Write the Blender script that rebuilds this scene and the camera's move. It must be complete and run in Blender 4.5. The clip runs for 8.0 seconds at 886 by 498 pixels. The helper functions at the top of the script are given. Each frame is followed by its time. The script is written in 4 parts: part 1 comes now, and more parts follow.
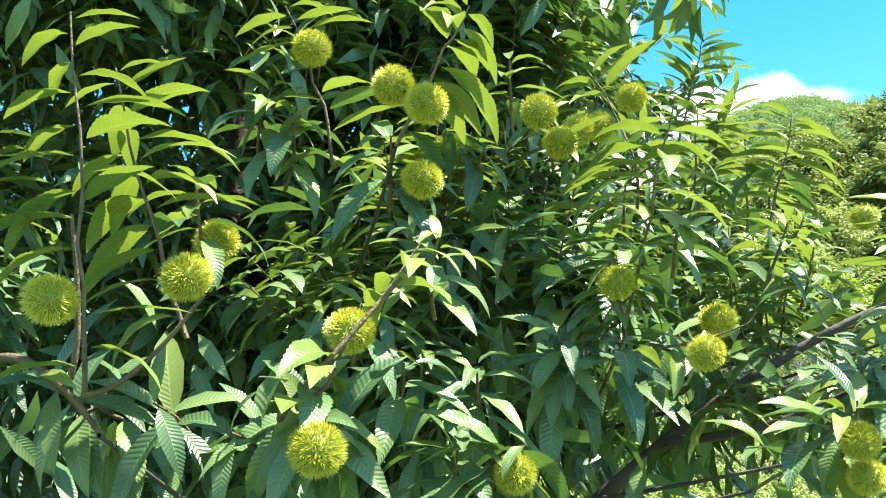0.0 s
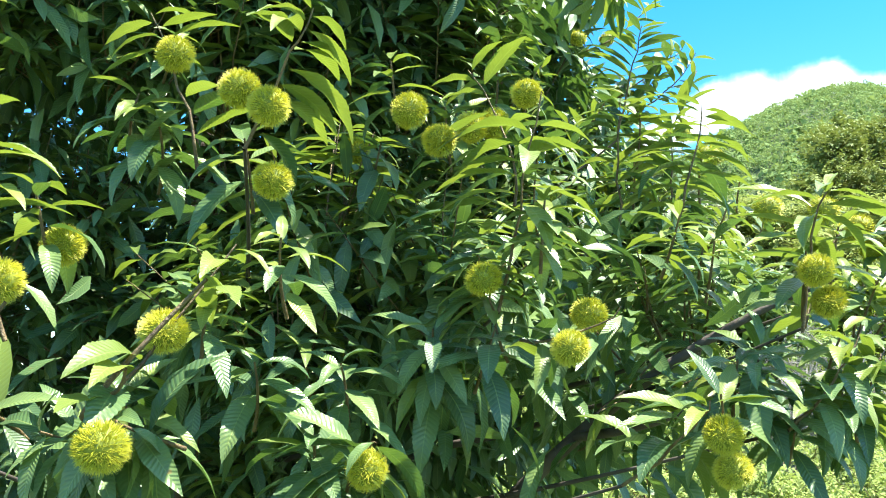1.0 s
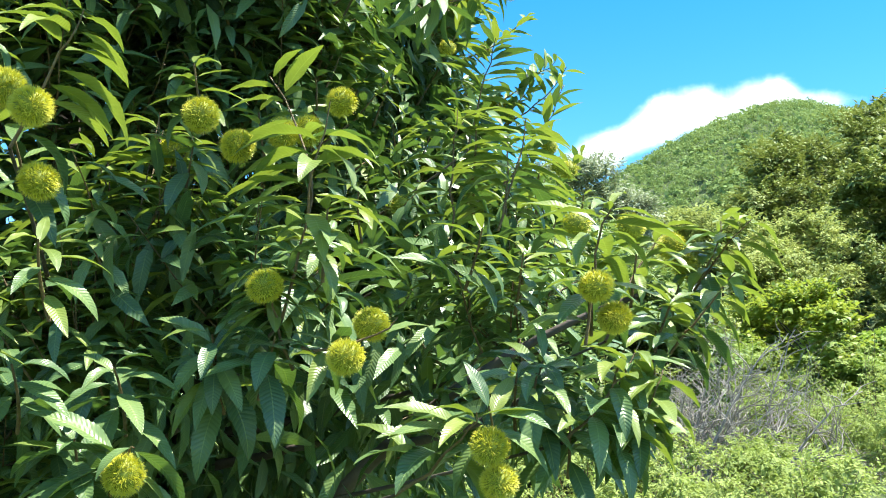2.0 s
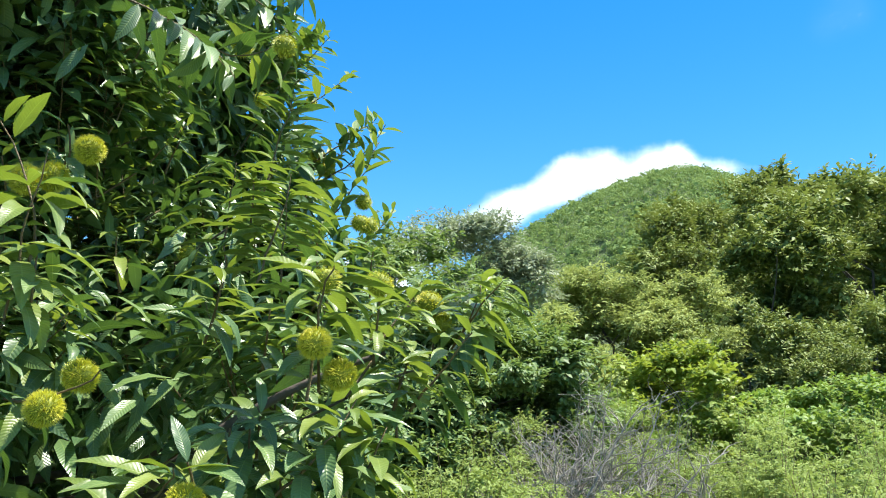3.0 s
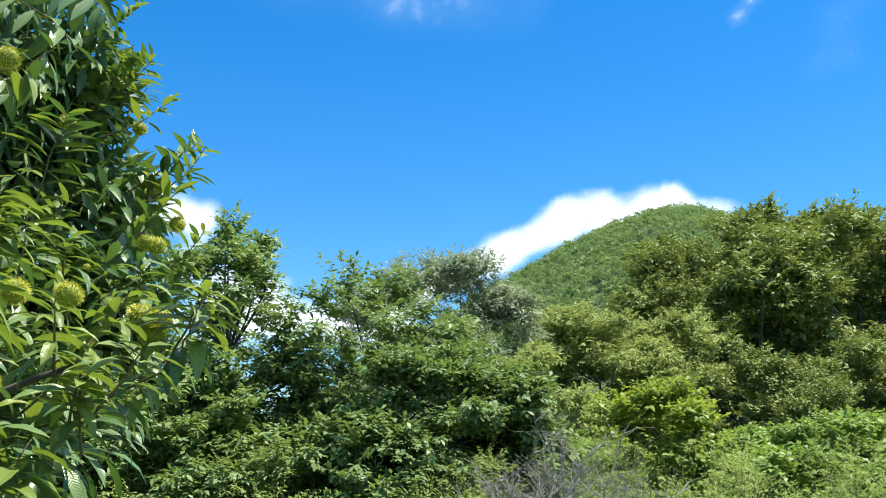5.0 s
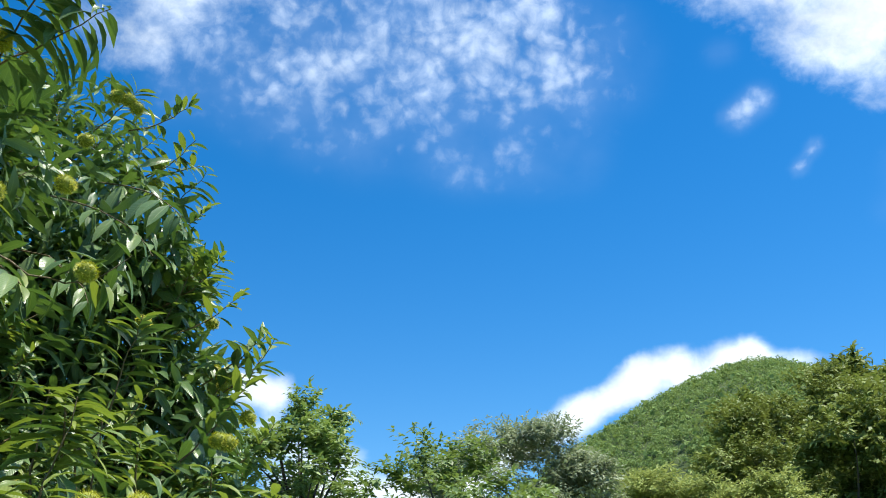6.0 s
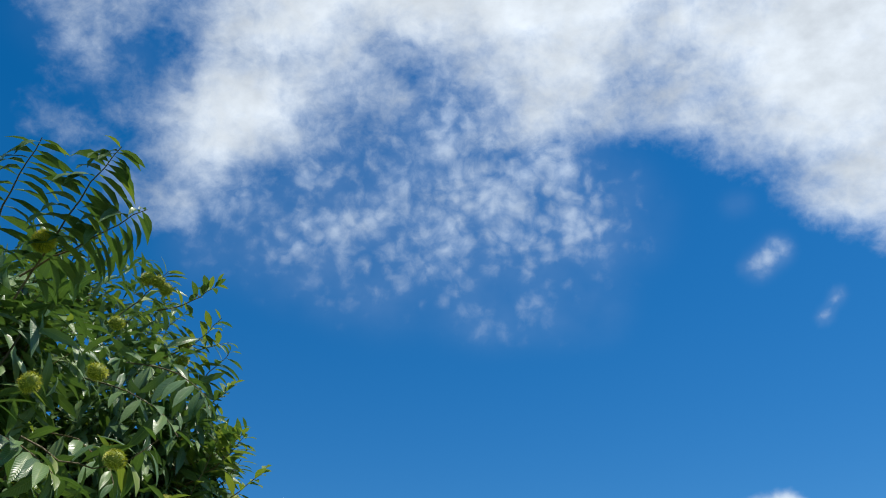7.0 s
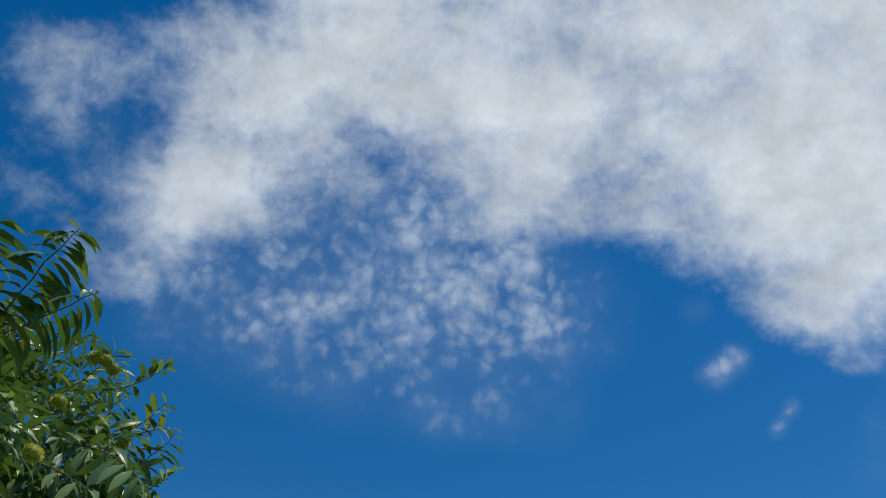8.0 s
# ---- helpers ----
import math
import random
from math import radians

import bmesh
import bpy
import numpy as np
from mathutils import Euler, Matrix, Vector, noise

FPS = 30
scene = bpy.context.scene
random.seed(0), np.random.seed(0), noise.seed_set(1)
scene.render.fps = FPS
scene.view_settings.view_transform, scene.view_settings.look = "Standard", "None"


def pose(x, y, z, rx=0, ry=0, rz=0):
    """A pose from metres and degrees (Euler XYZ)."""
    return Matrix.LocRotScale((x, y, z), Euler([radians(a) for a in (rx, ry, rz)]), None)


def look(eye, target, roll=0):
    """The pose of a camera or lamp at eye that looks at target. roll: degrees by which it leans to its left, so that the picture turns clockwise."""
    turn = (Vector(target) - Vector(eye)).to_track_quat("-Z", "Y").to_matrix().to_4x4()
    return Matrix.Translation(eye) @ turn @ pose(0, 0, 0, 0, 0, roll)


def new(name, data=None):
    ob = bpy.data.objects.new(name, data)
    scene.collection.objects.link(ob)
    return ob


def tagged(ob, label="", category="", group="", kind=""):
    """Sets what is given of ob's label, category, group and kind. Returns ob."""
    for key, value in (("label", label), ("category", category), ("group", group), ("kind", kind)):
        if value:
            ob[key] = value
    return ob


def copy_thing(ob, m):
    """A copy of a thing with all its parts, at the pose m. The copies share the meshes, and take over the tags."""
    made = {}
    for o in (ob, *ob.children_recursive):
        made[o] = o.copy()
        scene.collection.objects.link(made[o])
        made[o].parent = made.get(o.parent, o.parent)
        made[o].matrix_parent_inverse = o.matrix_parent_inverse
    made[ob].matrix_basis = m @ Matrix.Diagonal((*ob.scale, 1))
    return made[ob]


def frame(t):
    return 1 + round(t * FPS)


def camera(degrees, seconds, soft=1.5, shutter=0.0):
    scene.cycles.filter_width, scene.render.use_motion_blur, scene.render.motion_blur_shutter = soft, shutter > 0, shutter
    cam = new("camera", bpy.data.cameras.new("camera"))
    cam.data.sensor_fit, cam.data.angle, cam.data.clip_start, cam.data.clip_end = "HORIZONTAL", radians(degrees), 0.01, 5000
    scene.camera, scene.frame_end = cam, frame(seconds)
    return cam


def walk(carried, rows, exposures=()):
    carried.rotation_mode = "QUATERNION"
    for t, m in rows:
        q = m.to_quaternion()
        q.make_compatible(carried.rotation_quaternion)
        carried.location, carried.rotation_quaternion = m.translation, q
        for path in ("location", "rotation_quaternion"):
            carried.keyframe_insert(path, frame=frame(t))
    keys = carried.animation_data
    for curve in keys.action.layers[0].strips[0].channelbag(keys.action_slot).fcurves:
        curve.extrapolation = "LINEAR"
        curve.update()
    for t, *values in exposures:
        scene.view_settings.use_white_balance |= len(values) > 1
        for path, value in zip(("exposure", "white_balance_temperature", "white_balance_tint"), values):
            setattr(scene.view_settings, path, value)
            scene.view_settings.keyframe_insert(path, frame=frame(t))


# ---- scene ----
cam = camera(48.5, 8.0, soft=1.0)
PATH = [
    (0.0, (0.2, 0.2, 1.55), (0.036, 2.172, 1.842), -0.0),
    (0.5, (0.3, 0.24, 1.55), (0.051, 2.204, 1.834), -0.6),
    (1.0, (0.469, 0.215, 1.549), (0.207, 2.177, 1.835), -0.6),
    (1.2, (0.542, 0.199, 1.555), (0.283, 2.161, 1.841), -0.5),
    (2.3, (0.775, 0.243, 1.561), (0.693, 2.219, 1.862), 1.2),
    (2.5, (0.83, 0.245, 1.566), (0.8, 2.218, 1.888), 1.5),
    (3.0, (0.998, 0.223, 1.568), (1.034, 2.183, 1.967), 1.6),
    (3.5, (1.138, 0.192, 1.574), (1.198, 2.145, 2.001), 1.5),
    (4.0, (1.263, 0.243, 1.53), (1.326, 2.183, 2.008), 1.2),
    (4.2, (1.327, 0.277, 1.517), (1.392, 2.214, 2.012), 1.4),
    (5.3, (1.579, 0.266, 1.539), (1.587, 2.207, 2.019), 0.2),
    (5.5, (1.575, 0.261, 1.56), (1.547, 2.184, 2.108), -0.01),
    (6.0, (1.568, 0.244, 1.575), (1.464, 2.074, 2.374), -0.42),
    (6.5, (1.575, 0.197, 1.576), (1.45, 1.95, 2.532), -0.53),
    (7.0, (1.598, 0.118, 1.585), (1.462, 1.798, 2.662), -0.73),
    (7.5, (1.591, 0.092, 1.59), (1.456, 1.695, 2.778), 0.15),
    (8.0, (1.625, 0.075, 1.596), (1.57, 1.654, 2.821), 1.45),
]
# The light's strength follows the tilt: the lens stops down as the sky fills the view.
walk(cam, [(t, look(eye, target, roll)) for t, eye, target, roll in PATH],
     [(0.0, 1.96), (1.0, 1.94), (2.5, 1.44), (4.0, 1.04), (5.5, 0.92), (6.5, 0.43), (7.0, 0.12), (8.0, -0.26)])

# ---------------------------------------------------------------- sky, sun
SUN_AZ, SUN_EL = 88.0, 68.0        # degrees clockwise from +y, and above the horizon
world = bpy.data.worlds.new("sky")
scene.world = world
world.use_nodes = True
wn, wl = world.node_tree.nodes, world.node_tree.links
sky = wn.new("ShaderNodeTexSky")
sky.sky_type = "NISHITA"
sky.sun_disc = False
sky.sun_elevation, sky.sun_rotation = radians(SUN_EL), radians(SUN_AZ)
sky.altitude, sky.air_density, sky.dust_density, sky.ozone_density = 300, 1.0, 0.3, 3.0
hsv = wn.new("ShaderNodeHueSaturation")
hsv.inputs["Saturation"].default_value = 1.42
hsv.inputs["Value"].default_value = 0.88
hsv.inputs["Hue"].default_value = 0.5
wl.new(sky.outputs["Color"], hsv.inputs["Color"])
wl.new(hsv.outputs["Color"], wn["Background"].inputs["Color"])
wn["Background"].inputs["Strength"].default_value = 0.125

sun_data = bpy.data.lights.new("sun", "SUN")
sun_data.energy, sun_data.angle, sun_data.color = 5.0, radians(0.6), (1.0, 0.95, 0.86)
sun = new("sun", sun_data)
to_sun = Vector((math.sin(radians(SUN_AZ)) * math.cos(radians(SUN_EL)),
                 math.cos(radians(SUN_AZ)) * math.cos(radians(SUN_EL)), math.sin(radians(SUN_EL))))
sun.matrix_world = look(to_sun * 30, (0, 0, 0))

# ---------------------------------------------------------------- materials


def material(name):
    m = bpy.data.materials.new(name)
    m.use_nodes = True
    return m, m.node_tree.nodes, m.node_tree.links, m.node_tree.nodes["Principled BSDF"]


def math_node(n, l, op, a, b=None, c=None):
    node = n.new("ShaderNodeMath")
    node.operation = op
    for i, v in enumerate((a, b, c)):
        if v is None:
            continue
        if isinstance(v, (int, float)):
            node.inputs[i].default_value = v
        else:
            l.new(v, node.inputs[i])
    return node.outputs[0]


def ramp(n, l, fac, stops):
    r = n.new("ShaderNodeValToRGB")
    e = r.color_ramp.elements
    e[0].position, e[0].color = stops[0][0], (*stops[0][1], 1)
    e[1].position, e[1].color = stops[-1][0], (*stops[-1][1], 1)
    for p, c in stops[1:-1]:
        k = e.new(p)
        k.color = (*c, 1)
    l.new(fac, r.inputs[0])
    return r.outputs[0]


def noise_tex(n, l, scale, detail=3.0, coord="Object", rough=0.55):
    t = n.new("ShaderNodeTexNoise")
    t.inputs["Scale"].default_value = scale
    t.inputs["Detail"].default_value = detail
    t.inputs["Roughness"].default_value = rough
    c = n.new("ShaderNodeTexCoord")
    l.new(c.outputs[coord], t.inputs["Vector"])
    return t.outputs["Fac"]


def leaf_material(name, stops, rough=0.38, glow=0.35, through_col=(0.30, 0.46, 0.03), veins=True, patch=3.0, bump=0.35, gloss=0.15):
    """A leaf blade: colour that differs leaf by leaf, paler veins, satin gloss, light that comes through."""
    m, n, l, p = material(name)
    geo, inf = n.new("ShaderNodeNewGeometry"), n.new("ShaderNodeObjectInfo")
    rnd = math_node(n, l, "FRACT", math_node(n, l, "ADD", geo.outputs["Random Per Island"], inf.outputs["Random"]))
    big = noise_tex(n, l, patch, 2.0)
    if veins:
        fac = math_node(n, l, "ADD", math_node(n, l, "MULTIPLY", rnd, 0.7), math_node(n, l, "MULTIPLY", big, 0.3))
    else:
        each = math_node(n, l, "MULTIPLY", geo.outputs["Random Per Island"], 0.25)
        whole = math_node(n, l, "MULTIPLY", inf.outputs["Random"], 0.35)
        fac = math_node(n, l, "ADD", math_node(n, l, "ADD", each, whole), math_node(n, l, "MULTIPLY", big, 0.4))
    col = ramp(n, l, fac, stops)
    if veins:
        uv = n.new("ShaderNodeUVMap")
        sep = n.new("ShaderNodeSeparateXYZ")
        l.new(uv.outputs[0], sep.inputs[0])
        side = math_node(n, l, "ABSOLUTE", math_node(n, l, "SUBTRACT", sep.outputs[0], 0.5))
        # side veins run forward from the midrib to the edge
        run = math_node(n, l, "SUBTRACT", math_node(n, l, "MULTIPLY", sep.outputs[1], 19.0), math_node(n, l, "MULTIPLY", side, 3.4))
        tri = math_node(n, l, "ABSOLUTE", math_node(n, l, "SUBTRACT", math_node(n, l, "FRACT", run), 0.5))
        vein = math_node(n, l, "SUBTRACT", 1.0, math_node(n, l, "SMOOTH_MIN", math_node(n, l, "MULTIPLY", tri, 7.0), 1.0, 0.2))
        rib = math_node(n, l, "LESS_THAN", side, 0.022)
        both = math_node(n, l, "MAXIMUM", math_node(n, l, "MULTIPLY", vein, 0.35), rib)
        mix = n.new("ShaderNodeMix")
        mix.data_type = "RGBA"
        l.new(math_node(n, l, "MULTIPLY", both, 0.40), mix.inputs[0])
        l.new(col, mix.inputs[6])
        mix.inputs[7].default_value = (0.34, 0.44, 0.12, 1)
        col = mix.outputs[2]
        # brown flecks and holes of wear
        spot = noise_tex(n, l, 55.0, 2.0)
        wear = math_node(n, l, "MULTIPLY", math_node(n, l, "GREATER_THAN", spot, 0.74), 0.75)
        mix2 = n.new("ShaderNodeMix")
        mix2.data_type = "RGBA"
        l.new(wear, mix2.inputs[0])
        l.new(col, mix2.inputs[6])
        mix2.inputs[7].default_value = (0.22, 0.15, 0.05, 1)
        col = mix2.outputs[2]
        b = n.new("ShaderNodeBump")
        b.inputs["Strength"].default_value = bump
        b.inputs["Distance"].default_value = 0.0030
        l.new(math_node(n, l, "SUBTRACT", tri, math_node(n, l, "MULTIPLY", rib, 0.5)), b.inputs["Height"])
        l.new(b.outputs[0], p.inputs["Normal"])
    l.new(col, p.inputs["Base Color"])
    p.inputs["Roughness"].default_value = rough
    p.inputs["Specular IOR Level"].default_value = 0.5 if veins else gloss
    tr = n.new("ShaderNodeBsdfTranslucent")
    tint = n.new("ShaderNodeMix")
    tint.data_type = "RGBA"
    tint.inputs[0].default_value = 0.6
    l.new(col, tint.inputs[6])
    tint.inputs[7].default_value = (*through_col, 1)
    l.new(tint.outputs[2], tr.inputs["Color"])
    ms = n.new("ShaderNodeMixShader")
    ms.inputs[0].default_value = glow
    l.new(p.outputs[0], ms.inputs[1])
    l.new(tr.outputs[0], ms.inputs[2])
    l.new(ms.outputs[0], n["Material Output"].inputs["Surface"])
    return m


def bark_material(name, dark, pale, scale=9.0, rough=0.85):
    m, n, l, p = material(name)
    f = noise_tex(n, l, scale, 6.0)
    l.new(ramp(n, l, f, [(0.3, dark), (0.72, pale)]), p.inputs["Base Color"])
    p.inputs["Roughness"].default_value = rough
    b = n.new("ShaderNodeBump")
    b.inputs["Strength"].default_value, b.inputs["Distance"].default_value = 0.6, 0.01
    l.new(noise_tex(n, l, scale * 5, 5.0), b.inputs["Height"])
    l.new(b.outputs[0], p.inputs["Normal"])
    return m


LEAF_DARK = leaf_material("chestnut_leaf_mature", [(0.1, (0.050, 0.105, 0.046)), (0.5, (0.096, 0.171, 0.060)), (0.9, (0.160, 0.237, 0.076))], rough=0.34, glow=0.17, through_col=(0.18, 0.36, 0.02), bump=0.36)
LEAF_YOUNG = leaf_material("chestnut_leaf_young", [(0.1, (0.110, 0.172, 0.040)), (0.5, (0.165, 0.231, 0.048)), (0.9, (0.235, 0.290, 0.062))], rough=0.38, glow=0.29, through_col=(0.30, 0.42, 0.02), bump=0.26)
TWIG = bark_material("green_twig", (0.085, 0.055, 0.025), (0.21, 0.15, 0.06), 40.0, 0.6)
BARK = bark_material("chestnut_bark", (0.035, 0.028, 0.022), (0.12, 0.10, 0.08), 7.0)
DEADWOOD = bark_material("dead_grey_wood", (0.17, 0.155, 0.13), (0.38, 0.35, 0.30), 12.0)

LEAF_GREY = leaf_material("grey_green_leaf", [(0.1, (0.20, 0.255, 0.150)), (0.9, (0.36, 0.41, 0.265))], 0.6, 0.3, (0.264, 0.336, 0.144), veins=False, patch=0.6, gloss=0.4)
LEAF_GROVE = leaf_material("grove_leaf", [(0.1, (0.094, 0.165, 0.052)), (0.6, (0.206, 0.297, 0.098)), (0.95, (0.413, 0.488, 0.208))], 0.5, 0.28, (0.30, 0.42, 0.06), veins=False, patch=0.6, gloss=0.35)
LEAF_PALE = leaf_material("pale_leaf", [(0.1, (0.185, 0.252, 0.062)), (0.9, (0.414, 0.482, 0.140))], 0.65, 0.28, (0.448, 0.504, 0.140), veins=False, patch=0.35, gloss=0.25)
LEAF_OLIVE = leaf_material("olive_leaf", [(0.1, (0.083, 0.127, 0.030)), (0.9, (0.281, 0.354, 0.087))], 0.6, 0.2, (0.33, 0.39, 0.07), veins=False, patch=0.3, gloss=0.3)
LEAF_BRIGHT = leaf_material("bright_leaf", [(0.1, (0.098, 0.183, 0.030)), (0.9, (0.270, 0.395, 0.071))], 0.5, 0.30, (0.36, 0.50, 0.06), veins=False, patch=1.0, gloss=0.4)
LEAF_VIVID = leaf_material("vivid_leaf", [(0.1, (0.135, 0.215, 0.028)), (0.9, (0.31, 0.40, 0.062))], 0.5, 0.35, (0.50, 0.58, 0.057), veins=False, patch=1.0, gloss=0.4)
LEAF_FINE = leaf_material("feathery_leaf", [(0.1, (0.193, 0.263, 0.072)), (0.9, (0.374, 0.459, 0.149))], 0.7, 0.35, (0.32, 0.42, 0.07), veins=False, patch=1.0)
LEAF_FAR = leaf_material("far_wood_leaf", [(0.1, (0.154, 0.245, 0.075)), (0.9, (0.238, 0.342, 0.114))], 0.8, 0.32, (0.26, 0.34, 0.08), veins=False, patch=0.08)

# the husk's spines: yellow-green, paler towards the points
SPINE, n_, l_, p_ = material("burr_spine")
uv_ = n_.new("ShaderNodeUVMap")
sep_ = n_.new("ShaderNodeSeparateXYZ")
l_.new(uv_.outputs[0], sep_.inputs[0])
inf_ = n_.new("ShaderNodeObjectInfo")
f_ = math_node(n_, l_, "ADD", math_node(n_, l_, "MULTIPLY", sep_.outputs[1], 0.75), math_node(n_, l_, "MULTIPLY", inf_.outputs["Random"], 0.25))
l_.new(ramp(n_, l_, f_, [(0.05, (0.27, 0.30, 0.016)), (0.5, (0.56, 0.54, 0.034)), (1.0, (0.76, 0.70, 0.11))]), p_.inputs["Base Color"])
p_.inputs["Roughness"].default_value = 0.5
HUSK, n_, l_, p_ = material("burr_husk")
l_.new(ramp(n_, l_, noise_tex(n_, l_, 90.0, 3.0), [(0.3, (0.15, 0.18, 0.012)), (0.7, (0.28, 0.31, 0.025))]), p_.inputs["Base Color"])
p_.inputs["Roughness"].default_value = 0.7

GROUND, n_, l_, p_ = material("hill_grass")
g1 = math_node(n_, l_, "ADD", math_node(n_, l_, "MULTIPLY", noise_tex(n_, l_, 0.12, 4.0), 0.5), math_node(n_, l_, "MULTIPLY", noise_tex(n_, l_, 6.0, 5.0), 0.5))
l_.new(ramp(n_, l_, g1, [(0.3, (0.035, 0.06, 0.015)), (0.55, (0.07, 0.11, 0.028)), (0.75, (0.14, 0.15, 0.06))]), p_.inputs["Base Color"])
p_.inputs["Roughness"].default_value = 0.9
b_ = n_.new("ShaderNodeBump")
b_.inputs["Strength"].default_value, b_.inputs["Distance"].default_value = 0.8, 0.15
l_.new(noise_tex(n_, l_, 9.0, 6.0), b_.inputs["Height"])
l_.new(b_.outputs[0], p_.inputs["Normal"])

# ---------------------------------------------------------------- mesh helpers


def mesh_of(name, verts, faces, uvs=None, mats=(), slots=None, smooth=True):
    """One mesh from arrays; faces all have the same number of corners; uvs are per vertex."""
    me = bpy.data.meshes.new(name)
    verts, faces = np.asarray(verts, dtype=np.float32), np.asarray(faces, dtype=np.int32)
    k = faces.shape[1]
    me.vertices.add(len(verts))
    me.vertices.foreach_set("co", verts.ravel())
    me.loops.add(faces.size)
    me.loops.foreach_set("vertex_index", faces.ravel())
    me.polygons.add(len(faces))
    me.polygons.foreach_set("loop_start", np.arange(0, faces.size, k, dtype=np.int32))
    me.polygons.foreach_set("use_smooth", np.full(len(faces), smooth))
    if slots is not None:
        me.polygons.foreach_set("material_index", np.asarray(slots, dtype=np.int32))
    if uvs is not None:
        layer = me.uv_layers.new(name="UVMap")
        layer.data.foreach_set("uv", np.asarray(uvs, dtype=np.float32)[faces.ravel()].ravel())
    for m in mats:
        me.materials.append(m)
    me.update(calc_edges=True)
    return me


def child(name, me, parent, label=""):
    ob = new(name, me)
    ob.parent = parent
    return tagged(ob, label)


def unit(a):
    return a / np.maximum(np.linalg.norm(a, axis=-1, keepdims=True), 1e-9)


def blades(pos, along, up, length, width, bend, fold, segs=6, cols=3, teeth=0.0, wave=0.0):
    """Leaf blades as arrays: lance-shaped, folded at the midrib, bent down along their length."""
    pos, along, up = (np.asarray(v, dtype=float).reshape(-1, 3) for v in (pos, along, up))
    k = len(pos)
    along = unit(along)
    up = unit(up - along * np.sum(along * up, axis=1, keepdims=True))
    side = np.cross(along, up)
    length, width, bend, fold = (np.broadcast_to(np.asarray(v, dtype=float), (k,)) for v in (length, width, bend, fold))
    s = np.linspace(0, 1, segs + 1)
    u = np.linspace(-1, 1, cols)
    w = np.sin(np.pi * np.clip((s - 0.07) / 0.93, 0, 1) ** 0.86) ** 0.85 * (1 - 0.22 * s)
    w[0] = 0.035
    w[-1] = 0.01
    tooth = np.where(np.arange(segs + 1) % 2 == 0, 1.0, 1.0 - teeth)
    ang = bend[:, None] * s[None]
    small = np.abs(bend)[:, None] < 1e-3
    b = np.where(small, 1.0, bend[:, None])
    fx = np.where(small, s[None], np.sin(ang) / b) * length[:, None]
    fy = np.where(small, 0.0, -(1 - np.cos(ang)) / b) * length[:, None]
    mid = pos[:, None] + fx[..., None] * along[:, None] + fy[..., None] * up[:, None]
    nrm = up[:, None] * np.cos(ang)[..., None] + along[:, None] * np.sin(ang)[..., None]
    out = np.empty((k, segs + 1, cols, 3))
    for c, uu in enumerate(u):
        edge = w * (tooth if abs(uu) > 0.99 else 1.0)
        half = width[:, None] * edge[None] * uu
        lift = np.abs(half) * fold[:, None] + wave * length[:, None] * np.sin(s * 19 + 2 * uu)[None] * abs(uu) * w[None]
        out[:, :, c] = mid + half[..., None] * side[:, None] + lift[..., None] * nrm
    uv = np.stack(np.broadcast_arrays(u[None, :] * 0.5 + 0.5, s[:, None]), axis=-1).reshape(-1, 2)
    i = (np.arange(segs)[:, None] * cols + np.arange(cols - 1)[None]).ravel()
    q = np.stack([i, i + 1, i + cols + 1, i + cols], axis=1)
    per = (segs + 1) * cols
    faces = (q[None] + (np.arange(k) * per)[:, None, None]).reshape(-1, 4)
    return out.reshape(-1, 3), faces, np.tile(uv, (k, 1))


def sprays(pos, along, up, length, width, bend):
    """Leaves for distant crowns: one lozenge each, its point bent down."""
    along = unit(along)
    up = unit(up - along * np.sum(along * up, axis=1, keepdims=True))
    side = np.cross(along, up)
    length, width = length[:, None], width[:, None]
    mid = pos + along * length * 0.5
    v = np.stack([pos, mid + side * width, pos + along * length - up * length * bend, mid - side * width], axis=1)
    f = np.arange(len(pos) * 4).reshape(-1, 4)
    u = np.tile(np.array([[0.5, 0], [1, 0.5], [0.5, 1], [0, 0.5]]), (len(pos), 1))
    return v.reshape(-1, 3), f, u


def tube(points, radii, sides=6):
    """A tapering tube along points, closed at its end by its thinness."""
    pts = np.asarray(points, dtype=float)
    tan = unit(np.gradient(pts, axis=0))
    ref = np.array([0.31, 0.77, 0.56])
    a = unit(np.cross(tan, ref))
    b = np.cross(tan, a)
    th = np.linspace(0, 2 * np.pi, sides, endpoint=False)
    ring = pts[:, None] + np.asarray(radii)[:, None, None] * (np.cos(th)[None, :, None] * a[:, None] + np.sin(th)[None, :, None] * b[:, None])
    faces = []
    for i in range(len(pts) - 1):
        for j in range(sides):
            k = (j + 1) % sides
            faces.append((i * sides + j, i * sides + k, (i + 1) * sides + k, (i + 1) * sides + j))
    return ring.reshape(-1, 3), np.array(faces)


def joined(pieces):
    """Several (verts, faces[, uvs]) as one."""
    vs, fs, us, off = [], [], [], 0
    for p in pieces:
        vs.append(p[0])
        fs.append(p[1] + off)
        us.append(p[2] if len(p) > 2 else np.zeros((len(p[0]), 2)))
        off += len(p[0])
    return np.concatenate(vs), np.concatenate(fs), np.concatenate(us)


def bezier(a, b, c, k):
    t = np.linspace(0, 1, k)[:, None]
    a, b, c = (np.asarray(v, dtype=float) for v in (a, b, c))
    m = 2 * b - 0.5 * (a + c)          # the curve passes through b
    return (1 - t) ** 2 * a + 2 * t * (1 - t) * m + t ** 2 * c


# ---------------------------------------------------------------- the ground and the hills


